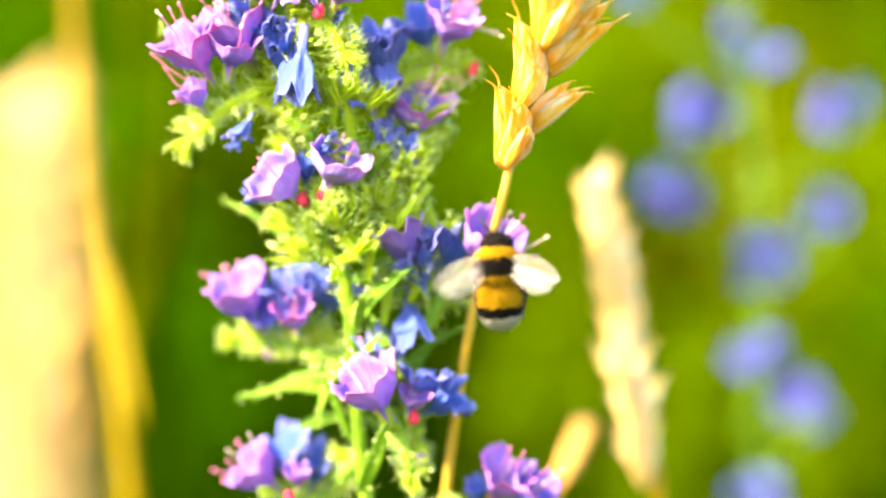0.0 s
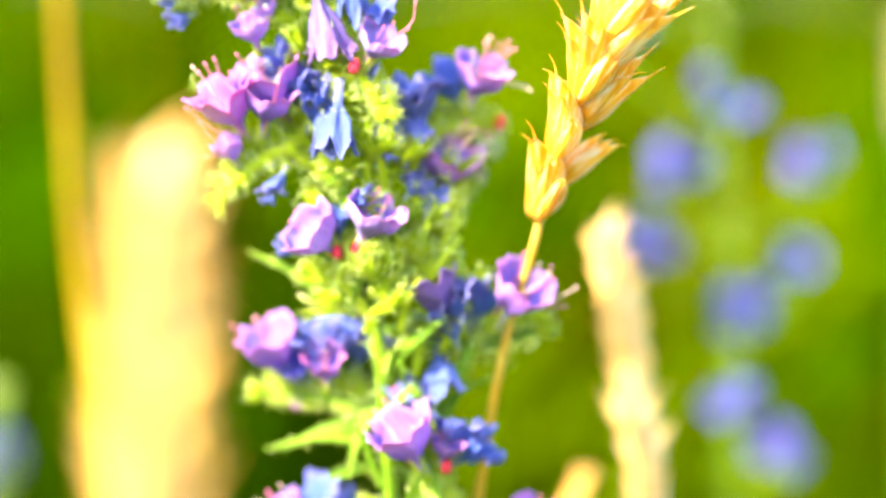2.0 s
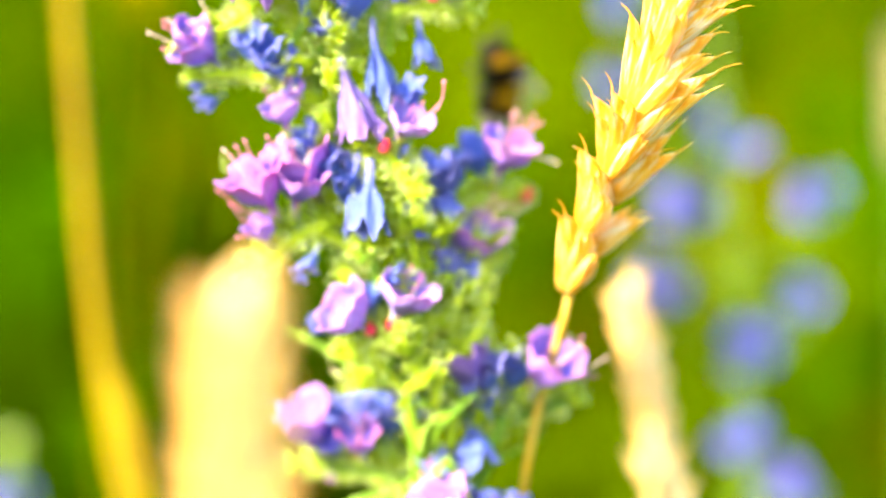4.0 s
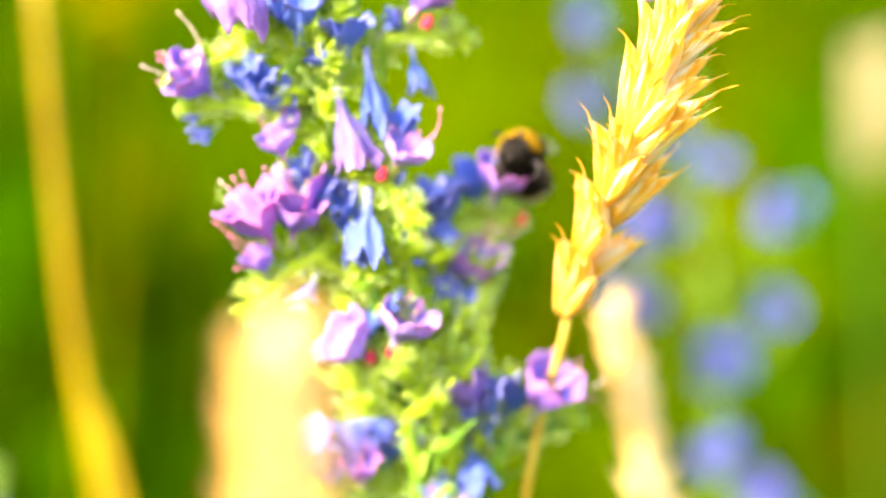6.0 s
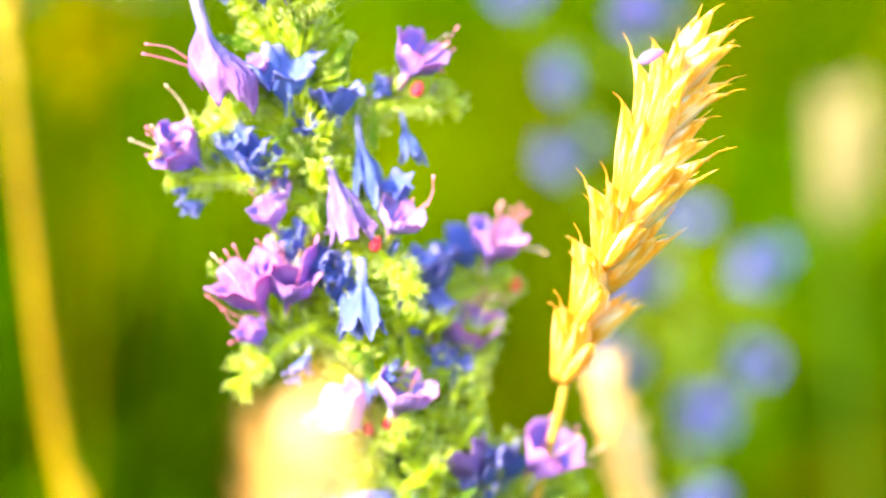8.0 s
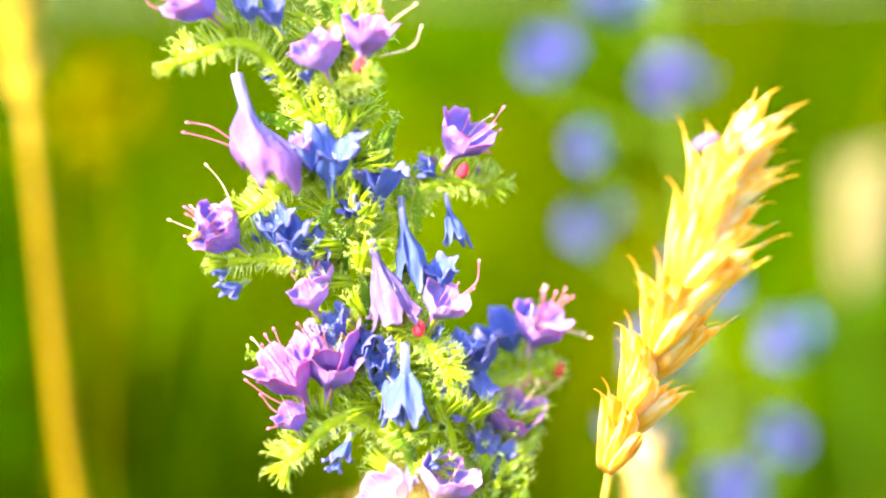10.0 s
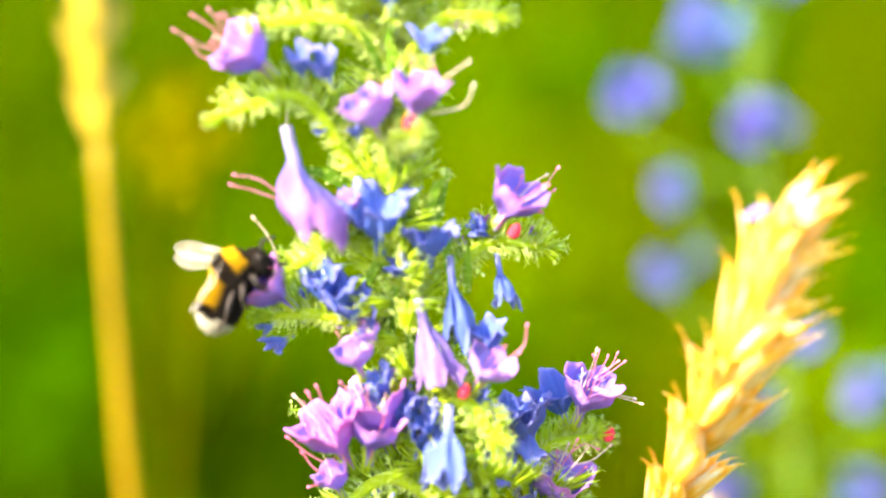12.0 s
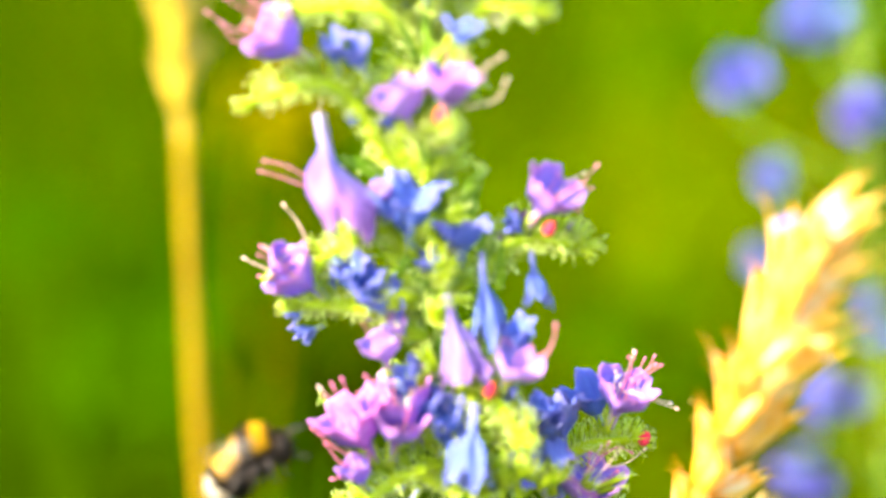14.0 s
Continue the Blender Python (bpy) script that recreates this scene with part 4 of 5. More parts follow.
cyme(bugloss, (-0.0718, 0.0000, 0.6208), (-0.0622, 0.0078, 0.6283), (-0.0526, 0.0104, 0.6305), 7)
cyme(bugloss, (-0.0705, 0.0000, 0.6056), (-0.0637, 0.0052, 0.6105), (-0.0569, 0.0091, 0.6176), 7)
cyme(bugloss, (-0.0778, 0.0000, 0.6187), (-0.0889, -0.0026, 0.6251), (-0.0996, -0.0013, 0.6172), 7)
cyme(bugloss, (-0.0829, 0.0000, 0.6325), (-0.0762, -0.0052, 0.6389), (-0.0714, -0.0078, 0.6339), 7)
cyme(bugloss, (-0.0880, 0.0000, 0.6486), (-0.0989, -0.0020, 0.6532), (-0.1089, -0.0013, 0.6531), 7)
cyme(bugloss, (-0.0837, 0.0000, 0.6555), (-0.0954, -0.0026, 0.6667), (-0.1051, -0.0039, 0.6616), 7)
cyme(bugloss, (-0.0785, 0.0000, 0.6594), (-0.0716, 0.0020, 0.6656), (-0.0625, 0.0026, 0.6647), 7)
cyme(bugloss, (-0.0855, 0.0000, 0.6737), (-0.0888, -0.0078, 0.6829), (-0.0845, -0.0117, 0.6856), 7)
cyme(bugloss, (-0.0932, -0.0026, 0.6767), (-0.1037, -0.0065, 0.6908), (-0.1165, -0.0084, 0.6884), 7)
cyme(bugloss, (-0.0881, -0.0026, 0.6951), (-0.0967, -0.0065, 0.7038), (-0.1099, -0.0091, 0.7037), 7)
cyme(bugloss, (-0.0876, -0.0026, 0.6951), (-0.0805, -0.0052, 0.7039), (-0.0709, -0.0052, 0.7050), 7)
cyme(bugloss, (-0.0613, 0.0026, 0.5462), (-0.0483, 0.0065, 0.5481), (-0.0352, 0.0091, 0.5503), 7)
leaf(bugloss, (-0.0756, 0.0039, 0.5949), (-0.0959, 0.0109, 0.6059))
leaf(bugloss, (-0.0710, 0.0026, 0.5719), (-0.0919, 0.0065, 0.5696))
leaf(bugloss, (-0.0975, 0.0030, 0.6340), (-0.1062, 0.0020, 0.6364))
leaf(bugloss, (-0.0833, -0.0013, 0.6692), (-0.0780, -0.0026, 0.6783))
leaf(bugloss, (-0.0696, 0.0000, 0.5872), (-0.0570, 0.0000, 0.5962))
leaf(bugloss, (-0.0713, 0.0000, 0.5954), (-0.0645, -0.0039, 0.6000))
leaf(bugloss, (-0.0715, 0.0000, 0.6046), (-0.0619, -0.0026, 0.6182))
leaf(bugloss, (-0.0694, 0.0013, 0.6014), (-0.0564, 0.0039, 0.6077))
leaf(bugloss, (-0.0659, 0.0039, 0.5704), (-0.0459, 0.0104, 0.5857))
leaf(bugloss, (-0.0689, -0.0013, 0.5833), (-0.0656, -0.0078, 0.5922))
leaf(bugloss, (-0.0879, 0.0000, 0.6506), (-0.0898, -0.0078, 0.6603))
leaf(bugloss, (-0.0786, 0.0000, 0.6563), (-0.0766, 0.0026, 0.6672))
leaf(bugloss, (-0.0808, -0.0026, 0.6194), (-0.0758, -0.0091, 0.6220))
leaf(bugloss, (-0.0846, -0.0013, 0.6329), (-0.0822, -0.0065, 0.6492))
leaf(bugloss, (-0.0830, -0.0026, 0.6682), (-0.0785, -0.0039, 0.6785))
leaf(bugloss, (-0.0791, 0.0000, 0.6611), (-0.0774, 0.0013, 0.6679))
leaf(bugloss, (-0.0757, -0.0026, 0.6219), (-0.0833, -0.0078, 0.6212))
leaf(bugloss, (-0.0696, 0.0000, 0.5638), (-0.0756, -0.0039, 0.5784))
leaf(bugloss, (-0.0900, -0.0039, 0.6952), (-0.0947, -0.0078, 0.7038))
leaf(bugloss, (-0.0681, 0.0000, 0.5863), (-0.0583, -0.0039, 0.5962), 0.0042)
leaf(bugloss, (-0.0673, 0.0000, 0.5955), (-0.0659, -0.0052, 0.6041), 0.003)
leaf(bugloss, (-0.0576, 0.0026, 0.5823), (-0.0532, 0.0026, 0.5927), 0.0036)
leaf(bugloss, (-0.0723, 0.0026, 0.5777), (-0.0758, 0.0000, 0.5656), 0.004)
leaf(bugloss, (-0.0593, 0.0000, 0.5591), (-0.0557, 0.0013, 0.5723), 0.0034)
leaf(bugloss, (-0.0672, -0.0013, 0.5548), (-0.0619, -0.0065, 0.5691), 0.003)
leaf(bugloss, (-0.0723, -0.0013, 0.5995), (-0.0760, -0.0052, 0.6028), 0.0026)
leaf(bugloss, (-0.0717, -0.0026, 0.5987), (-0.0678, -0.0078, 0.6073), 0.0028)
leaf(bugloss, (-0.0771, -0.0013, 0.5967), (-0.0719, -0.0065, 0.6056), 0.003)
leaf(bugloss, (-0.0721, 0.0000, 0.6007), (-0.0651, 0.0026, 0.6109), 0.0026)
leaf(bugloss, (-0.0754, 0.0000, 0.6213), (-0.0692, -0.0039, 0.6228), 0.002)
leaf(bugloss, (-0.0802, -0.0013, 0.6387), (-0.0839, -0.0065, 0.6515), 0.003)
leaf(bugloss, (-0.0839, -0.0013, 0.6481), (-0.0878, -0.0052, 0.6546), 0.0028)
leaf(bugloss, (-0.0755, 0.0000, 0.6569), (-0.0752, -0.0013, 0.6662), 0.003)
leaf(bugloss, (-0.0835, 0.0000, 0.6613), (-0.0784, -0.0013, 0.6774), 0.0026)
leaf(bugloss, (-0.0947, -0.0013, 0.6747), (-0.1051, -0.0052, 0.6787), 0.0024)
leaf(bugloss, (-0.0869, -0.0039, 0.6750), (-0.0897, -0.0104, 0.6841), 0.004)
leaf(bugloss, (-0.0889, -0.0039, 0.6836), (-0.0947, -0.0065, 0.6952), 0.003)
leaf(bugloss, (-0.0856, -0.0039, 0.6894), (-0.0890, -0.0065, 0.7010), 0.0034)
leaf(bugloss, (-0.0938, -0.0052, 0.7009), (-0.1024, -0.0078, 0.7057), 0.004)
leaf(bugloss, (-0.0852, -0.0039, 0.6981), (-0.0767, -0.0039, 0.7039), 0.003)
leaf(bugloss, (-0.0945, -0.0013, 0.6543), (-0.0887, -0.0052, 0.6664), 0.0028)
leaf(bugloss, (-0.0896, -0.0013, 0.6524), (-0.0848, -0.0065, 0.6617), 0.003)
filament(bugloss, (-0.0542, 0.0078, 0.6393), (-0.0501, 0.0065, 0.6384), (-0.0447, 0.0052, 0.6370), False)
filament(bugloss, (-0.0532, 0.0078, 0.6403), (-0.0501, 0.0065, 0.6424), (-0.0477, 0.0052, 0.6444))
filament(bugloss, (-0.0537, 0.0078, 0.6408), (-0.0527, 0.0065, 0.6434), (-0.0532, 0.0052, 0.6455))
filament(bugloss, (-0.0560, 0.0078, 0.6259), (-0.0529, 0.0078, 0.6268), (-0.0499, 0.0078, 0.6293), False)
filament(bugloss, (-0.0570, 0.0078, 0.6279), (-0.0545, 0.0078, 0.6295), (-0.0521, 0.0078, 0.6286))
filament(bugloss, (-0.0991, -0.0026, 0.6274), (-0.1025, -0.0039, 0.6294), (-0.1063, -0.0039, 0.6324))
filament(bugloss, (-0.0986, -0.0026, 0.6259), (-0.1015, -0.0039, 0.6269), (-0.1038, -0.0046, 0.6299))
filament(bugloss, (-0.0980, -0.0026, 0.6234), (-0.1004, -0.0039, 0.6242), (-0.1026, -0.0046, 0.6239))
filament(bugloss, (-0.0997, -0.0020, 0.6304), (-0.1021, -0.0032, 0.6324), (-0.1031, -0.0039, 0.6344))
filament(bugloss, (-0.0940, 0.0091, 0.5886), (-0.0961, 0.0091, 0.5906), (-0.0986, 0.0098, 0.5920))
filament(bugloss, (-0.0934, 0.0091, 0.5860), (-0.0956, 0.0091, 0.5875), (-0.0971, 0.0098, 0.5896))
filament(bugloss, (-0.0815, 0.0078, 0.5943), (-0.0835, 0.0065, 0.5964), (-0.0856, 0.0065, 0.5982), False)
filament(bugloss, (-0.0890, 0.0078, 0.5556), (-0.0921, 0.0078, 0.5553), (-0.0955, 0.0078, 0.5562))
filament(bugloss, (-0.0888, 0.0065, 0.5553), (-0.0914, 0.0065, 0.5547), (-0.0935, 0.0065, 0.5544))
filament(bugloss, (-0.0434, 0.0039, 0.5978), (-0.0394, 0.0032, 0.5990), (-0.0354, 0.0026, 0.6015), False)
filament(bugloss, (-0.0429, 0.0039, 0.5973), (-0.0393, 0.0039, 0.5977), (-0.0373, 0.0039, 0.5979))
filament(bugloss, (-0.0440, 0.0039, 0.5998), (-0.0410, 0.0039, 0.6030), (-0.0400, 0.0039, 0.6050))
filament(bugloss, (-0.1100, -0.0013, 0.6581), (-0.1141, -0.0020, 0.6588), (-0.1188, -0.0026, 0.6608), False)
filament(bugloss, (-0.1101, -0.0013, 0.6571), (-0.1131, -0.0020, 0.6572), (-0.1161, -0.0026, 0.6579))
filament(bugloss, (-0.1100, -0.0013, 0.6586), (-0.1135, -0.0020, 0.6608), (-0.1159, -0.0026, 0.6629))
filament(bugloss, (-0.1106, -0.0013, 0.6566), (-0.1126, -0.0020, 0.6560), (-0.1151, -0.0026, 0.6565))
filament(bugloss, (-0.1078, -0.0026, 0.6632), (-0.1097, -0.0032, 0.6673), (-0.1121, -0.0039, 0.6703), False)
filament(bugloss, (-0.1074, -0.0052, 0.6734), (-0.1118, -0.0065, 0.6751), (-0.1158, -0.0071, 0.6762))
filament(bugloss, (-0.1073, -0.0052, 0.6744), (-0.1112, -0.0065, 0.6771), (-0.1152, -0.0071, 0.6779))
filament(bugloss, (-0.0663, 0.0000, 0.6724), (-0.0627, 0.0000, 0.6749), (-0.0597, 0.0000, 0.6787))
filament(bugloss, (-0.0658, 0.0000, 0.6719), (-0.0627, 0.0000, 0.6733), (-0.0604, 0.0000, 0.6748))
filament(bugloss, (-0.0653, 0.0000, 0.6714), (-0.0623, 0.0000, 0.6708), (-0.0628, 0.0000, 0.6712))
filament(bugloss, (-0.0668, 0.0000, 0.6730), (-0.0642, 0.0000, 0.6759), (-0.0618, 0.0000, 0.6774), False)
filament(bugloss, (-0.0685, -0.0091, 0.6466), (-0.0659, -0.0098, 0.6491), (-0.0654, -0.0098, 0.6526))
filament(bugloss, (-0.0530, 0.0065, 0.6397), (-0.0494, 0.0065, 0.6386), (-0.0458, 0.0065, 0.6377), False)
filament(bugloss, (-0.0530, 0.0065, 0.6413), (-0.0508, 0.0065, 0.6428), (-0.0487, 0.0065, 0.6443))
filament(bugloss, (-0.0831, -0.0130, 0.6914), (-0.0793, -0.0137, 0.6948), (-0.0756, -0.0143, 0.6974), False)
filament(bugloss, (-0.0821, -0.0130, 0.6886), (-0.0764, -0.0143, 0.6901), (-0.0748, -0.0150, 0.6935), False)
filament(bugloss, (-0.1165, -0.0091, 0.6989), (-0.1203, -0.0098, 0.6998), (-0.1252, -0.0104, 0.7026))
filament(bugloss, (-0.1165, -0.0091, 0.6979), (-0.1203, -0.0098, 0.6979), (-0.1226, -0.0104, 0.7008))
filament(bugloss, (-0.1160, -0.0091, 0.6998), (-0.1184, -0.0098, 0.7027), (-0.1220, -0.0104, 0.7051))
filament(bugloss, (-0.1156, -0.0091, 0.7008), (-0.1179, -0.0098, 0.7041), (-0.1193, -0.0104, 0.7060))
for k in range(14):
    a = 2.4 * k
    z = 0.06 + 0.031 * k
    leaf(bugloss, (-0.060, 0.007, z), (-0.060 + (0.12 - 0.004 * k) * math.cos(a), 0.007 + (0.12 - 0.004 * k) * math.sin(a), z + 0.05), 0.006)
for k in range(170):
    z = dice.uniform(0.590, 0.725)
    x = -0.0695 - 0.019 * min(1, max(0, (z - 0.575) / 0.09))
    a = dice.uniform(math.pi * 0.9, math.pi * 2.1)
    p = Vector((x + 0.003 * math.cos(a), 0.003 * math.sin(a) - 0.0005, z)) - bugloss.location
    out = Vector((math.cos(a), 0.8 * math.sin(a), dice.uniform(-0.1, 1.3)))
    part("calyx", CALYXES[k % 4], bugloss, aim(p, p + out, (0, 0, 1), dice.uniform(0.0048, 0.0078)))
filament(bugloss, (-0.1065, -0.0053, 0.6855), (-0.1062, -0.0052, 0.6885), (-0.1060, -0.0050, 0.6915), False)
for a, b, wide in (((-0.0647, 0.0000, 0.6052), (-0.0620, -0.0040, 0.6156), 0.0012), ((-0.0618, 0.0020, 0.6061), (-0.0571, -0.0020, 0.6126), 0.0010), ((-0.0630, -0.0010, 0.6012), (-0.0581, -0.0050, 0.6089), 0.0011),
                   ((-0.0684, -0.0030, 0.6023), (-0.0665, -0.0070, 0.6107), 0.0012), ((-0.0596, 0.0060, 0.6120), (-0.0549, 0.0020, 0.6195), 0.0011), ((-0.0661, 0.0020, 0.6192), (-0.0627, -0.0020, 0.6276), 0.0010),
                   ((-0.0698, -0.0020, 0.6153), (-0.0718, -0.0060, 0.6266), 0.0011), ((-0.0638, 0.0010, 0.6122), (-0.0647, -0.0030, 0.6206), 0.0009), ((-0.0738, -0.0030, 0.6204), (-0.0736, -0.0070, 0.6316), 0.0012),
                   ((-0.0569, 0.0040, 0.6101), (-0.0596, 0.0000, 0.6032), 0.0010), ((-0.0668, -0.0020, 0.5931), (-0.0632, -0.0060, 0.6037), 0.0013), ((-0.0599, 0.0020, 0.5888), (-0.0543, -0.0020, 0.5985), 0.0012),
                   ((-0.0555, 0.0060, 0.5843), (-0.0522, 0.0020, 0.5930), 0.0013), ((-0.0644, 0.0010, 0.5847), (-0.0612, -0.0030, 0.5954), 0.0012), ((-0.0694, 0.0020, 0.5742), (-0.0642, -0.0020, 0.5840), 0.0012)):
    leaf(bugloss, a, b, wide, CALYX)
for place in ((-0.0638, 0.0000, 0.6133), (-0.0610, 0.0030, 0.6152), (-0.0646, -0.0020, 0.6074), (-0.0598, 0.0020, 0.6092), (-0.0673, -0.0050, 0.6055), (-0.0615, -0.0010, 0.6023), (-0.0567, 0.0030, 0.6010), (-0.0650, 0.0000, 0.6234), (-0.0687, -0.0040, 0.6256), (-0.0596, 0.0040, 0.6203), (-0.0736, -0.0060, 0.6255), (-0.0776, -0.0060, 0.6225), (-0.0692, -0.0060, 0.5985), (-0.0722, -0.0070, 0.6025)):
    for k in range(4):
        p = Vector(place) - bugloss.location + Vector((dice.uniform(-0.002, 0.002), dice.uniform(-0.001, 0.002), dice.uniform(-0.002, 0.002)))
        out = Vector((dice.uniform(-0.6, 0.9), dice.uniform(-0.9, 0.1), dice.uniform(0.3, 1.2)))
        part("calyx", CALYXES[k], bugloss, aim(p, p + out, (0, 0, 1), dice.uniform(0.0045, 0.0068)))
for a, b, wide in (((-0.0720, 0.0080, 0.5744), (-0.0894, 0.0120, 0.5687), 0.0018), ((-0.0713, 0.0080, 0.5671), (-0.0841, 0.0120, 0.5604), 0.0018), ((-0.0698, 0.0060, 0.5798), (-0.0788, 0.0100, 0.5729), 0.0016),
                   ((-0.0643, 0.0040, 0.5637), (-0.0569, 0.0080, 0.5721), 0.0020), ((-0.0676, 0.0060, 0.5675), (-0.0609, 0.0100, 0.5561), 0.0018), ((-0.0605, 0.0060, 0.5739), (-0.0537, 0.0100, 0.5839), 0.0020),
                   ((-0.0697, 0.0080, 0.5599), (-0.0782, 0.0120, 0.5538), 0.0018), ((-0.0645, 0.0020, 0.5887), (-0.0567, 0.0060, 0.5946), 0.0022), ((-0.0684, 0.0000, 0.5847), (-0.0739, 0.0040, 0.5903), 0.0016),
                   ((-0.0634, 0.0020, 0.5805), (-0.0700, 0.0060, 0.5881), 0.0016)):
    leaf(bugloss, a, b, wide)
for spot in ((-0.0748, -0.0072, 0.6087), (-0.0785, -0.0058, 0.6075), (-0.0580, -0.0030, 0.5690), (-0.0760, -0.0085, 0.6410), (-0.0672, -0.0020, 0.6680), (-0.0854, -0.0133, 0.6873), (-0.0795, -0.0078, 0.5545), (-0.0500, 0.0098, 0.6310)):
    red_bud(bugloss, spot)
hairs(bugloss)


# ---- a second flowering plant behind ----
def tuft(plant, centre, count, spread, kinds):
    """A cluster of flowers on a short branch, with green calyces under it."""
    c = Vector(centre) - Vector((0, 0, 0.0025))
    for i in range(3):
        d = Vector((dice.uniform(-0.8, 0.8), dice.uniform(0.5, 1.2), dice.uniform(-1.6, -0.6))).normalized()
        q = c + d * spread * 1.6 - plant.location
        part("calyx", CALYXES[i % 4], plant, aim(q, q + d + Vector((0, 0, 0.9)), (0, 1, 0), dice.uniform(0.0035, 0.005)))
    for i in range(count):
        d = Vector((dice.uniform(-1, 1), dice.uniform(-1, 0.8), dice.uniform(-0.8, 1)))
        d.normalize()
        flower(plant, c + d * spread * 0.35, c + d * (spread * 0.35 + dice.uniform(0.0052, 0.0070)), kinds[i % len(kinds)], True)


far_bugloss = thing("vipers_bugloss", (0.002, 0.176, 0.0), "tall wildflower spike with scattered blue-violet flower clusters", "flower", "wildflowers")
stem(far_bugloss, ((0.002, 0.176, -0.02), (0.004, 0.176, 0.3), (0.004, 0.176, 0.55), (0.000, 0.176, 0.62), (-0.010, 0.176, 0.70), (-0.014, 0.176, 0.76)), 0.0008)
VB, BB = ("iris", "iris", "blue"), ("blue", "iris")
for spot, count, kinds in (((0.0045, 0.172, 0.5831), 5, VB), ((0.0210, 0.180, 0.6186), 5, VB), ((-0.0163, 0.168, 0.6009), 5, VB), ((-0.0099, 0.172, 0.6164), 5, VB),
                           ((0.0003, 0.176, 0.6338), 5, VB), ((0.0180, 0.182, 0.5944), 3, BB), ((0.0021, 0.172, 0.5619), 5, VB), ((0.0139, 0.172, 0.5508), 6, VB), ((0.0038, 0.172, 0.5285), 5, VB),
                           ((-0.0330, 0.182, 0.6825), 5, VB), ((-0.0056, 0.176, 0.6777), 6, VB), ((-0.0221, 0.176, 0.6629), 3, BB), ((-0.0226, 0.182, 0.6450), 3, BB), ((-0.0184, 0.176, 0.6988), 6, BB),
                           ((-0.0040, 0.182, 0.7120), 5, VB)):
    tuft(far_bugloss, spot, count, 0.0022, kinds)
    c = Vector(spot)
    branch(far_bugloss, (0.0 - 0.06 * max(0, c.z - 0.6), 0.176, c.z - 0.022), c + Vector((0, 0, -0.010)), c)
for k in range(16):
    a = 2.4 * k
    z = 0.08 + 0.024 * k
    leaf(far_bugloss, (0.003, 0.176, z), (0.003 + 0.06 * math.cos(a), 0.176 + 0.06 * math.sin(a), z + 0.03), 0.005)
hairs(far_bugloss)
side_bugloss = thing("vipers_bugloss", (-0.175, 0.19, 0.0), "wildflower spike with one low violet flower cluster", "flower", "wildflowers")
stem(side_bugloss, ((-0.175, 0.19, -0.02), (-0.172, 0.188, 0.3), (-0.168, 0.185, 0.53), (-0.168, 0.185, 0.560)), 0.002)
tuft(side_bugloss, (-0.1685, 0.180, 0.5425), 5, 0.003, ("iris",))
cyme(side_bugloss, (-0.168, 0.185, 0.52), (-0.167, 0.182, 0.535), (-0.165, 0.180, 0.542), 4)
hairs(side_bugloss)

# ---- wheat ----
wheat(((-0.085, 0.040, -0.02), (-0.074, 0.030, 0.3), (-0.0532, 0.010, 0.5514), (-0.0421, -0.001, 0.6150), (-0.0236, -0.027, 0.6710)), (-0.085, 0.040, 0),
      "ripe golden wheat ear with short awns, leaning on a thin stalk", 0.0009, 0.0178, 6, 35, fat=0.92, stalk=TAN_STALK, bend=(0.0008, -0.0055, 0.0038))
wheat(((0.000, 0.070, -0.02), (-0.004, 0.066, 0.3), (-0.0145, 0.061, 0.530), (-0.0174, 0.061, 0.5482), (-0.0287, 0.061, 0.6060)), (0.000, 0.070, 0),
      "slim pale ripe wheat ear", 0.0012, 0.0130, 8, 40, fat=0.55, husks=BLEACHED_HUSKS, even=True)
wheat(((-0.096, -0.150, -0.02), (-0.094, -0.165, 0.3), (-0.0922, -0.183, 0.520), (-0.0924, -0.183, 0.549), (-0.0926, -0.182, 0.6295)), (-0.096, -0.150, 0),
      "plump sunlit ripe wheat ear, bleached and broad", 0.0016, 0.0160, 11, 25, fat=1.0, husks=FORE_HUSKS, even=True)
left_wheat = wheat(((-0.110, 0.150, -0.02), (-0.115, 0.140, 0.35), (-0.1322, 0.130, 0.530), (-0.1378, 0.130, 0.565), (-0.1430, 0.130, 0.600), (-0.1464, 0.130, 0.640), (-0.1490, 0.130, 0.6758), (-0.1535, 0.130, 0.745)), (-0.110, 0.150, 0),
      "yellow wheat stalk with a half-ripe ear", 0.0016, 0.0150, 7, 60, fat=0.8, husks=RIPENING_HUSKS)
wheat(((0.070, 0.290, -0.02), (0.064, 0.284, 0.35), (0.0544, 0.280, 0.598), (0.0546, 0.280, 0.6165), (0.0556, 0.280, 0.6440)), (0.070, 0.290, 0),
      "short pale wheat ear on a green stalk", 0.0008, 0.0150, 6, 10, fat=1.0, stalk=LEAF, husks=FADED_HUSKS)
wheat(((-0.050, 0.095, -0.02), (-0.048, 0.090, 0.3), (-0.0406, 0.085, 0.5133), (-0.0366, 0.085, 0.5433), (-0.0318, 0.085, 0.5545)), (-0.050, 0.095, 0),
      "small tan wheat ear low between the flowers", 0.0006, 0.0060, 4, 50, fat=0.4, husks=FORE_HUSKS)

dry_leaf = spline((Vector((-0.1385, 0.1280, 0.5819)) - left_wheat.location, Vector((-0.1336, 0.1260, 0.5650)) - left_wheat.location, Vector((-0.1288, 0.1240, 0.5458)) - left_wheat.location), 10)
v, f = tube(dry_leaf, [0.0004, 0.0007, 0.0010, 0.0012, 0.0013, 0.0014, 0.0013, 0.0011, 0.0009, 0.0006, 0.0002], 10, 0.2)
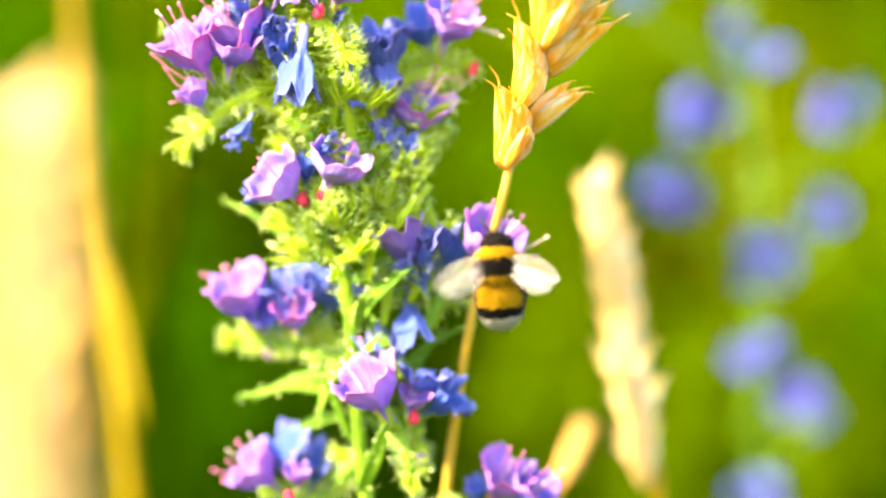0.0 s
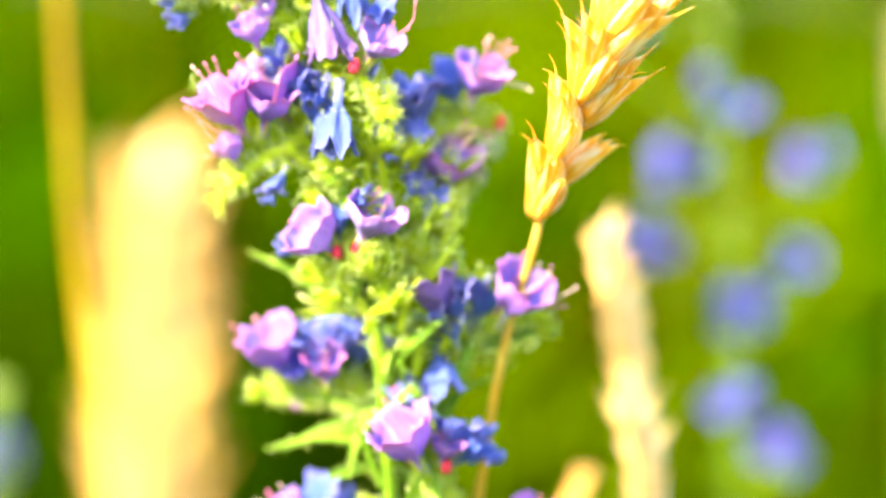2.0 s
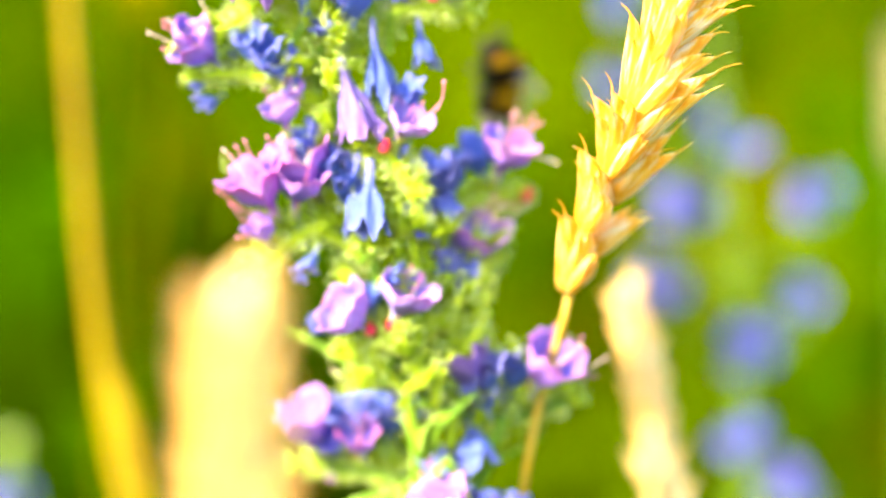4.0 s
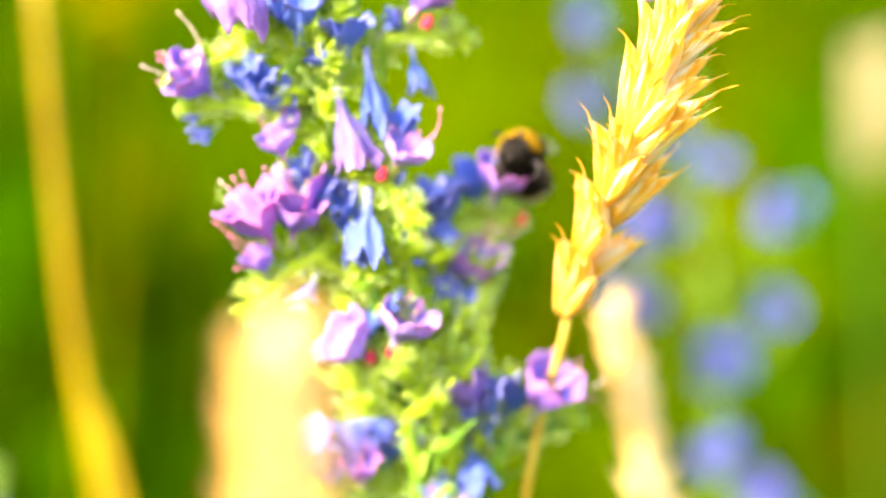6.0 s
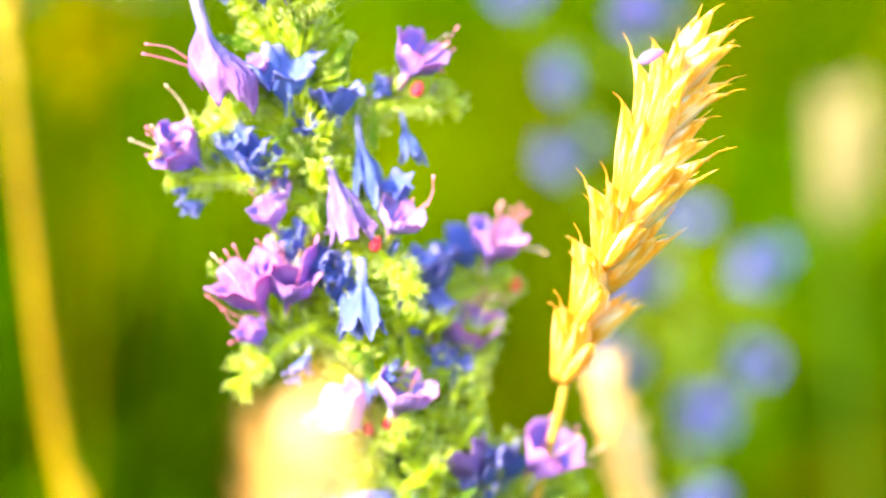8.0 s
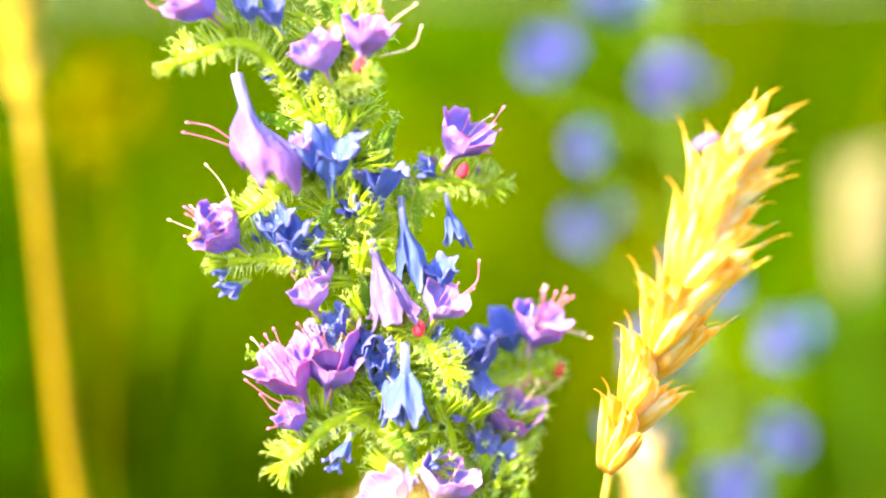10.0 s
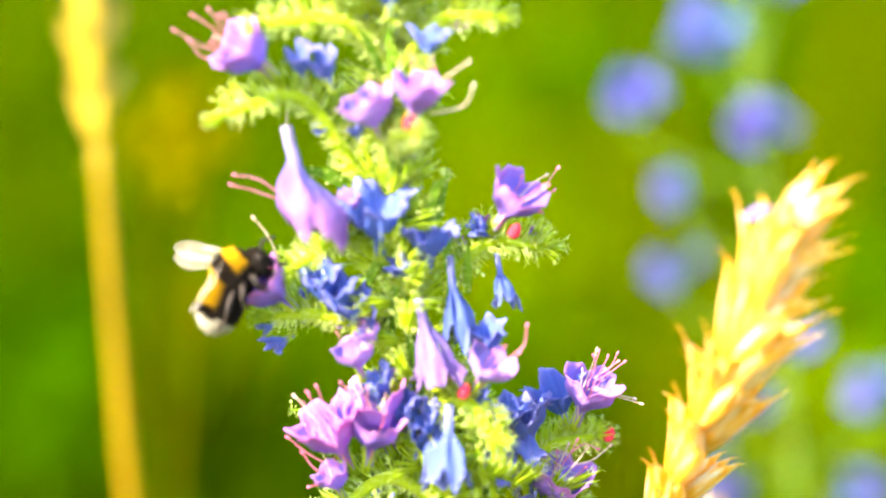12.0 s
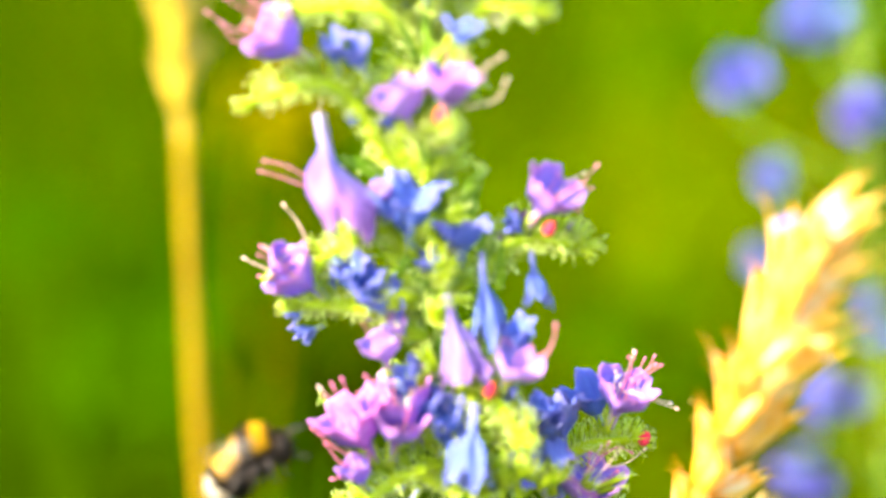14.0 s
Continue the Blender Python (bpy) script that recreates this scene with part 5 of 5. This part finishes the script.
part("leaf", mesh_from("leaf", v, f, STALK), left_wheat, None, "dry golden leaf blade")

# a petal that has fallen on the wheat ear
v, f = tube(spline(((0, 0, 0), (0.0022, 0.0002, 0.0010), (0.0044, 0.0010, 0.0017)), 8), [0.0003, 0.0008, 0.0010, 0.0011, 0.0011, 0.0010, 0.0008, 0.0006, 0.0002], 8, 0.35)
petal_ob = tagged(new("fallen_petal", mesh_from("fallen_petal", v, f, PETAL["rose"])), "pale pink petal lying on the wheat ear", "petal")
petal_ob.location = (-0.0305, -0.0310, 0.6725)


# ---- the bumblebee ----
def fur_build(bands):
    def build(n, l, p, out):
        t = n.new("ShaderNodeTexCoord")
        s = n.new("ShaderNodeSeparateXYZ")
        l.new(t.outputs["Object"], s.inputs[0])
        x = maths(n, l, "ADD", maths(n, l, "MULTIPLY", s.outputs[0], 50.0), 0.5)
        x = maths(n, l, "ADD", x, maths(n, l, "MULTIPLY", maths(n, l, "SUBTRACT", noise_at(n, l, 700, 3.0), 0.5), 0.13))
        base = ramp(n, l, x, bands)
        low = ramp(n, l, maths(n, l, "ADD", maths(n, l, "MULTIPLY", s.outputs[2], 250.0), 0.5), [(0.30, (1, 1, 1)), (0.60, (0, 0, 0))])
        tail = ramp(n, l, x, [(0.225, (0, 0, 0)), (0.255, (1, 1, 1))])
        base = blend(n, l, base, (0.012, 0.009, 0.007), maths(n, l, "MULTIPLY", low, tail))
        l.new(base, p.inputs["Base Color"])
        p.inputs["Roughness"].default_value = 0.9
        p.inputs["Specular IOR Level"].default_value = 0.08
    return build


BLACK, YELLOW, WHITE = (0.008, 0.005, 0.003), (0.32, 0.17, 0.004), (0.44, 0.39, 0.30)
FUR = shade("banded_fur", fur_build([(0.0, WHITE), (0.225, WHITE), (0.245, BLACK), (0.325, BLACK), (0.35, YELLOW), (0.53, YELLOW), (0.555, BLACK), (0.68, BLACK), (0.71, YELLOW), (0.80, YELLOW), (0.825, BLACK), (1.0, BLACK)]))
CHITIN = plain("black_chitin", (0.010, 0.008, 0.007), (0.03, 0.02, 0.015), 500, 0.6, gloss=0.2)


def wing_build(n, l, p, out):
    base = ramp(n, l, noise_at(n, l, 350, 3.0), [(0.40, (0.30, 0.24, 0.18)), (0.60, (0.52, 0.45, 0.37))])
    l.new(base, p.inputs["Base Color"])
    p.inputs["Roughness"].default_value = 0.28
    clear = n.new("ShaderNodeBsdfTransparent")
    x = n.new("ShaderNodeMixShader")
    x.inputs[0].default_value = 0.13
    l.new(clear.outputs[0], x.inputs[1])
    l.new(p.outputs[0], x.inputs[2])
    l.new(x.outputs[0], out.inputs[0])


WING = shade("wing_membrane", wing_build)


def furry(name, centre, radii, count, long, seed):
    """A rounded body part with dense short fur standing off it."""
    rng = random.Random(seed)
    verts, faces = [], []
    nu, nv = 20, 12
    c, r = Vector(centre), Vector(radii)
    for j in range(nv + 1):
        b = math.pi * (j / nv - 0.5) * 0.998
        for k in range(nu):
            a = 2 * math.pi * k / nu
            d = Vector((math.sin(b), math.cos(b) * math.cos(a), math.cos(b) * math.sin(a)))
            verts.append(c + Vector((d.x * r.x, d.y * r.y, d.z * r.z)))
    for j in range(nv):
        for k in range(nu):
            a, b = j * nu + k, j * nu + (k + 1) % nu
            faces.append((a, b, b + nu, a + nu))
    for _ in range(count):
        d = Vector((rng.gauss(0, 1), rng.gauss(0, 1), rng.gauss(0, 1))).normalized()
        p = c + Vector((d.x * r.x, d.y * r.y, d.z * r.z)) * 0.97
        out = (d + Vector((-0.35, 0, 0)) + Vector((rng.uniform(-0.35, 0.35), rng.uniform(-0.35, 0.35), rng.uniform(-0.35, 0.35)))).normalized()
        w = out.orthogonal().normalized() * 0.00006
        b = len(verts)
        verts += [p + w, p - 0.5 * w + out.cross(w), p - 0.5 * w - out.cross(w), p + out * long * rng.uniform(0.5, 1.1)]
        faces += [(b, b + 1, b + 3), (b + 1, b + 2, b + 3), (b + 2, b, b + 3)]
    return mesh_from(name, verts, faces, FUR)


def wing_mesh(name, long, wide, side):
    """A wing blade, thin but with two faces, and thickened veins along its front edge."""
    n = 14
    verts, faces = [], []
    for z in (0.00004, -0.00004):
        for i in range(n + 1):
            s = i / n
            front = wide * 0.30 * math.sin(math.pi * s) ** 0.6
            back = -wide * (0.10 + 0.60 * math.sin(math.pi * min(1, 0.04 + 0.88 * s)) ** 1.1) * (1 if i < n else 0.3)
            wave = 0.0003 * math.sin(9 * s)
            verts += [Vector((front - 0.25 * long * s * s, side * long * s, z + wave)), Vector((back * 0.5 - 0.25 * long * s * s, side * long * s, z - wave)), Vector((back - 0.25 * long * s * s, side * long * s, z + wave))]
    h = 3 * (n + 1)
    for i in range(n):
        for k in (0, 1):
            a = 3 * i + k
            faces += [(a, a + 1, a + 4, a + 3), (h + a, h + a + 3, h + a + 4, h + a + 1)]
        a = 3 * i
        faces += [(a, a + 3, h + a + 3, h + a), (a + 2, h + a + 2, h + a + 5, a + 5)]
    edge = [verts[3 * i] for i in range(n + 1)]
    v, f = tube(edge, [0.00016 - 0.00009 * i / n for i in range(n + 1)], 5, 1, len(verts))
    return mesh_from(name, verts + v, faces + f, WING)


bee = thing("bumblebee", (0, 0, 0), "furry black bumblebee with yellow bands and a white tail", "bee")
part("abdomen", furry("abdomen", (-0.0028, 0, -0.0006), (0.0043, 0.0033, 0.0031), 6000, 0.0016, 1), bee, Matrix.Translation((0.0006, 0, -0.0006)) @ Matrix.Rotation(radians(-28), 4, "Y") @ Matrix.Translation((-0.0006, 0, 0.0006)), "black and yellow abdomen with white tail")
part("thorax", furry("thorax", (0.0032, 0, 0.0004), (0.0034, 0.0037, 0.0035), 4200, 0.0016, 2), bee, None, "black thorax with yellow collar")
head = part("head", furry("head", (0.0074, 0, -0.0010), (0.0019, 0.0026, 0.0025), 1200, 0.0009, 3), bee, None, "black head")
for side in (-1, 1):
    v, f = tube([Vector((0.0078 + 0.0001 * s, side * 0.0019, -0.0016 + 0.0005 * s)) for s in range(5)], [0.0003, 0.0006, 0.0007, 0.0006, 0.0003], 8)
    part("eye", mesh_from("eye", v, f, CHITIN), head, None, "glossy dark eye")
    pts = spline(((0.0086, side * 0.0008, 0.0), (0.0104, side * 0.0018, 0.0012), (0.0122, side * 0.0028, 0.0004)), 8)
    v, f = tube(pts, [0.00022] * 9, 6)
    part("antenna", mesh_from("antenna", v, f, CHITIN), head)
    for k, x in enumerate((0.0052, 0.0034, 0.0014)):
        pts = spline(((x, side * 0.0024, -0.0020), (x - 0.0008 + 0.001 * (1 - k), side * 0.0042, -0.0030), (x - 0.0022 + 0.0020 * (1 - k), side * 0.0040, -0.0046), (x - 0.0030 + 0.0036 * (1 - k), side * 0.0034, -0.0062 + 0.0005 * k)), 12)
        v, f = tube(pts, [0.0005, 0.0006, 0.0006, 0.0006, 0.0005, 0.0005, 0.0005, 0.0004, 0.0003, 0.00025, 0.00025, 0.0002, 0.00015], 7)
        part("leg", mesh_from("leg", v, f, CHITIN), bee)
pts = spline(((0.0088, 0, -0.0022), (0.0100, 0, -0.0038), (0.0112, 0, -0.0042)), 6)
v, f = tube(pts, [0.0003, 0.0003, 0.00028, 0.00025, 0.0002, 0.0002, 0.00015], 6)
part("proboscis", mesh_from("proboscis", v, f, CHITIN), bee)
wings = []
for side in (-1, 1):
    wings.append((part("wing", wing_mesh("forewing", 0.0100, 0.0050, side), bee, None, "clear brownish forewing"), side, 0.0036))
    wings.append((part("wing", wing_mesh("hindwing", 0.0085, 0.0044, side), bee, None, "clear brownish hindwing"), side, 0.0016))


def body(place, ahead, back):
    """The bee's pose: where it is, where its head points, and where its back points."""
    x = Vector(ahead).normalized()
    z = Vector(back)
    z = (z - x * z.dot(x)).normalized()
    return Matrix.Translation(place) @ Matrix((x, z.cross(x), z)).transposed().to_4x4()


def motions():
    walk(bee, [(t, body(p, a, u)) for t, p, a, u in (
        (0, (-0.0423, -0.0200, 0.5949), (-0.1, 0.35, 1), (0, -1, 0.3)),
        (0.1, (-0.0396, -0.0200, 0.5957), (-0.05, 0.35, 1), (0.1, -1, 0.3)),
        (0.2, (-0.0380, -0.0200, 0.5973), (-0.1, 0.35, 1), (0.2, -1, 0.3)),
        (0.3, (-0.0363, -0.0180, 0.5978), (-0.2, 0.3, 1), (0.2, -1, 0.35)),
        (0.4, (-0.0308, -0.0150, 0.6004), (-0.35, 0.25, 0.9), (0.25, -0.9, 0.5)),
        (0.5, (-0.0262, -0.0100, 0.6050), (-0.7, 0.2, 0.6), (0.2, -0.7, 0.7)),
        (0.6, (-0.0248, -0.0040, 0.6109), (-1, 0.1, 0.3), (0.1, -0.5, 1)),
        (0.7, (-0.0230, 0.0000, 0.6172), (-1, 0.1, 0.3), (0.1, -0.5, 1)),
        (0.8, (-0.0232, 0.0020, 0.6222), (-1, 0.1, 0.35), (0.1, -0.5, 1)),
        (0.9, (-0.0275, -0.0040, 0.6254), (-0.8, 0.2, 0.5), (0.3, -0.5, 0.8)),
        (1, (-0.0314, -0.0060, 0.6270), (-0.7, 0.2, 0.6), (0.4, -0.5, 0.7)),
        (1.1, (-0.0420, 0.0100, 0.6288), (-1, 0.1, 0.3), (0.1, -0.5, 1)),
        (1.2, (-0.0475, 0.0120, 0.6301), (-0.9, 0.1, 0.4), (0.1, -0.5, 1)),
        (1.3, (-0.0491, 0.0220, 0.6318), (-0.7, 0.2, 0.6), (0.2, -0.6, 0.8)),
        (1.4, (-0.0501, 0.0300, 0.6355), (-0.6, 0.2, 0.7), (0.4, -0.5, 0.7)),
        (1.5, (-0.0514, 0.0300, 0.6389), (-0.6, 0.2, 0.7), (0.4, -0.5, 0.7)),
        (1.6, (-0.0557, 0.0320, 0.6410), (-0.6, 0.2, 0.7), (0.4, -0.5, 0.7)),
        (1.8, (-0.0597, 0.0320, 0.6337), (-0.5, 0.2, 0.6), (0.9, 0.25, 0.5)),
        (2, (-0.0575, 0.0200, 0.6243), (-0.5, 0.1, 0.85), (0.3, 0.95, -0.1)),
        (2.5, (-0.0583, 0.0200, 0.6240), (-0.5, 0.1, 0.85), (0.3, 0.95, -0.1)),
        (3, (-0.0593, 0.0200, 0.6229), (-0.5, 0.1, 0.85), (0.3, 0.95, -0.1)),
        (3.2, (-0.0595, 0.0200, 0.6231), (-0.5, 0.1, 0.85), (0.3, 0.95, -0.1)),
        (3.7, (-0.0550, 0.0400, 0.6400), (-0.2, 0.2, 0.9), (0.9, 0.2, 0.3)),
        (4.2, (-0.0500, 0.0360, 0.6550), (-0.2, 0, 0.9), (0.5, -0.4, 0.5)),
        (4.6, (-0.0300, 0.0300, 0.6720), (0.1, -0.5, 0.9), (0.5, 0.4, 0.5)),
        (5, (-0.0400, 0.0260, 0.6800), (0.3, -0.8, 0.4), (0.2, 0.3, 1)),
        (5.3, (-0.0549, 0.0135, 0.6513), (0.1, -0.9, 0.1), (0, -0.1, 1)),
        (5.4, (-0.0528, 0.0115, 0.6492), (-0.1, -0.9, -0.1), (0.05, -0.2, 1)),
        (5.5, (-0.0516, 0.0115, 0.6475), (-0.2, -0.85, -0.2), (0.1, -0.3, 0.9)),
        (5.6, (-0.0512, 0.0115, 0.6459), (-0.3, -0.8, 0.42), (0.1, 0.42, 0.9)),
        (5.7, (-0.0509, 0.0115, 0.6453), (-0.3, -0.8, 0.42), (0.1, 0.42, 0.9)),
        (5.8, (-0.0500, 0.0095, 0.6444), (-0.3, -0.8, 0.42), (0.1, 0.42, 0.9)),
        (6, (-0.0493, 0.0055, 0.6419), (-0.3, -0.8, 0.42), (0.1, 0.42, 0.9)),
        (6.4, (-0.0493, 0.0035, 0.6407), (-0.3, -0.8, 0.42), (0.1, 0.42, 0.9)),
        (6.8, (-0.0482, 0.0035, 0.6432), (-0.3, -0.8, 0.42), (0.1, 0.42, 0.9)),
        (6.9, (-0.0484, 0.0055, 0.6464), (-0.35, -0.8, 0.25), (0.15, 0.3, 0.9)),
        (7, (-0.0489, 0.0095, 0.6500), (-0.3, -0.7, 0.5), (0.2, 0.5, 0.8)),
        (7.1, (-0.0492, 0.0115, 0.6549), (-0.6, -0.6, 0.3), (0.15, 0.1, 0.9)),
        (7.2, (-0.0491, 0.0115, 0.6609), (-0.8, -0.3, 0.05), (0.1, -0.4, 0.9)),
        (7.3, (-0.0540, 0.0135, 0.6661), (-1, 0, 0.2), (0.1, -0.4, 1)),
        (7.4, (-0.0621, 0.0500, 0.6717), (-0.9, 0.1, 0.4), (0.1, -0.4, 1)),
        (7.5, (-0.0708, 0.0550, 0.6834), (-0.9, 0.1, 0.4), (0.1, -0.4, 1)),
        (7.7, (-0.1050, 0.0550, 0.7350), (-0.9, 0.1, 0.5), (0.1, -0.4, 1)),
        (8.2, (-0.1200, 0.0500, 0.7600), (-0.9, -0.1, 0.4), (0.1, -0.3, 1)),
        (9.2, (-0.1900, 0.0200, 0.8000), (-0.4, -0.6, 0.1), (0.1, -0.3, 1)),
        (9.5, (-0.2030, 0.0000, 0.7880), (0.1, -0.7, 0.0), (0, -0.1, 1)),
        (9.8, (-0.2100, -0.0200, 0.7700), (0.6, -0.4, -0.1), (-0.1, -0.3, 1)),
        (10.5, (-0.1800, -0.0150, 0.7100), (0.8, 0.1, -0.1), (-0.2, -0.35, 0.9)),
        (11, (-0.1350, -0.0100, 0.6720), (0.75, 0.05, 0.4), (-0.4, -0.35, 0.8)),
        (11.3, (-0.1199, -0.0080, 0.6601), (0.7, 0, 0.7), (-0.6, 0.1, 0.7)),
        (11.4, (-0.1186, -0.0070, 0.6581), (0.7, 0, 0.7), (-0.6, 0.1, 0.7)),
        (11.5, (-0.1177, -0.0060, 0.6577), (0.7, 0, 0.7), (-0.6, 0.1, 0.7)),
        (11.6, (-0.1176, -0.0060, 0.6581), (0.7, 0, 0.7), (-0.6, 0.1, 0.7)),
        (11.8, (-0.1170, -0.0060, 0.6584), (0.7, 0, 0.68), (-0.58, 0.1, 0.7)),
        (12, (-0.1173, -0.0060, 0.6586), (0.72, 0, 0.65), (-0.6, 0.1, 0.7)),
        (12.5, (-0.1176, -0.0060, 0.6581), (0.8, 0, 0.52), (-0.5, 0.12, 0.8)),
        (13, (-0.1171, -0.0060, 0.6582), (0.86, 0, 0.42), (-0.45, 0.15, 0.85)),
        (13.2, (-0.1172, -0.0060, 0.6580), (0.86, 0, 0.42), (-0.45, 0.15, 0.85)),
        (13.3, (-0.1199, -0.0070, 0.6579), (0.7, 0, 0.7), (-0.6, 0.1, 0.7)),
        (13.4, (-0.1215, -0.0080, 0.6565), (0.7, 0, 0.7), (-0.6, 0.1, 0.7)),
        (13.5, (-0.1232, -0.0100, 0.6542), (0.8, 0, 0.55), (-0.5, 0, 0.8)),
        (13.6, (-0.1261, -0.0120, 0.6478), (0.95, 0, 0.2), (-0.2, 0.05, 0.9)),
        (13.7, (-0.1260, -0.0140, 0.6386), (1, 0, 0.15), (-0.1, 0, 0.9)),
        (13.8, (-0.1239, -0.0160, 0.6310), (0.95, -0.1, 0.3), (-0.2, 0.05, 0.9)),
        (13.9, (-0.1204, -0.0180, 0.6288), (0.9, -0.1, 0.4), (-0.35, 0.1, 0.9)),
        (14, (-0.1165, -0.0200, 0.6295), (0.9, -0.1, 0.45), (-0.35, 0.1, 0.9)),
    )])
    for wing, side, x in wings:
        rows = []
        for k in range(421):
            t = k / FPS
            sitting = 1.5 <= t <= 4.2 or 5.8 <= t <= 6.8 or 11.9 <= t <= 13.2
            if sitting:
                up, sweep = (10, 68) if 5 < t < 8 else (55, 32) if side > 0 else (-20, 58)
            else:
                up, sweep = 20 + 36 * math.sin(2.3 * k), 12
            rows.append((t, pose(x, side * 0.0022, 0.0030, side * up, 0, side * sweep)))
        walk(wing, rows)


motions()
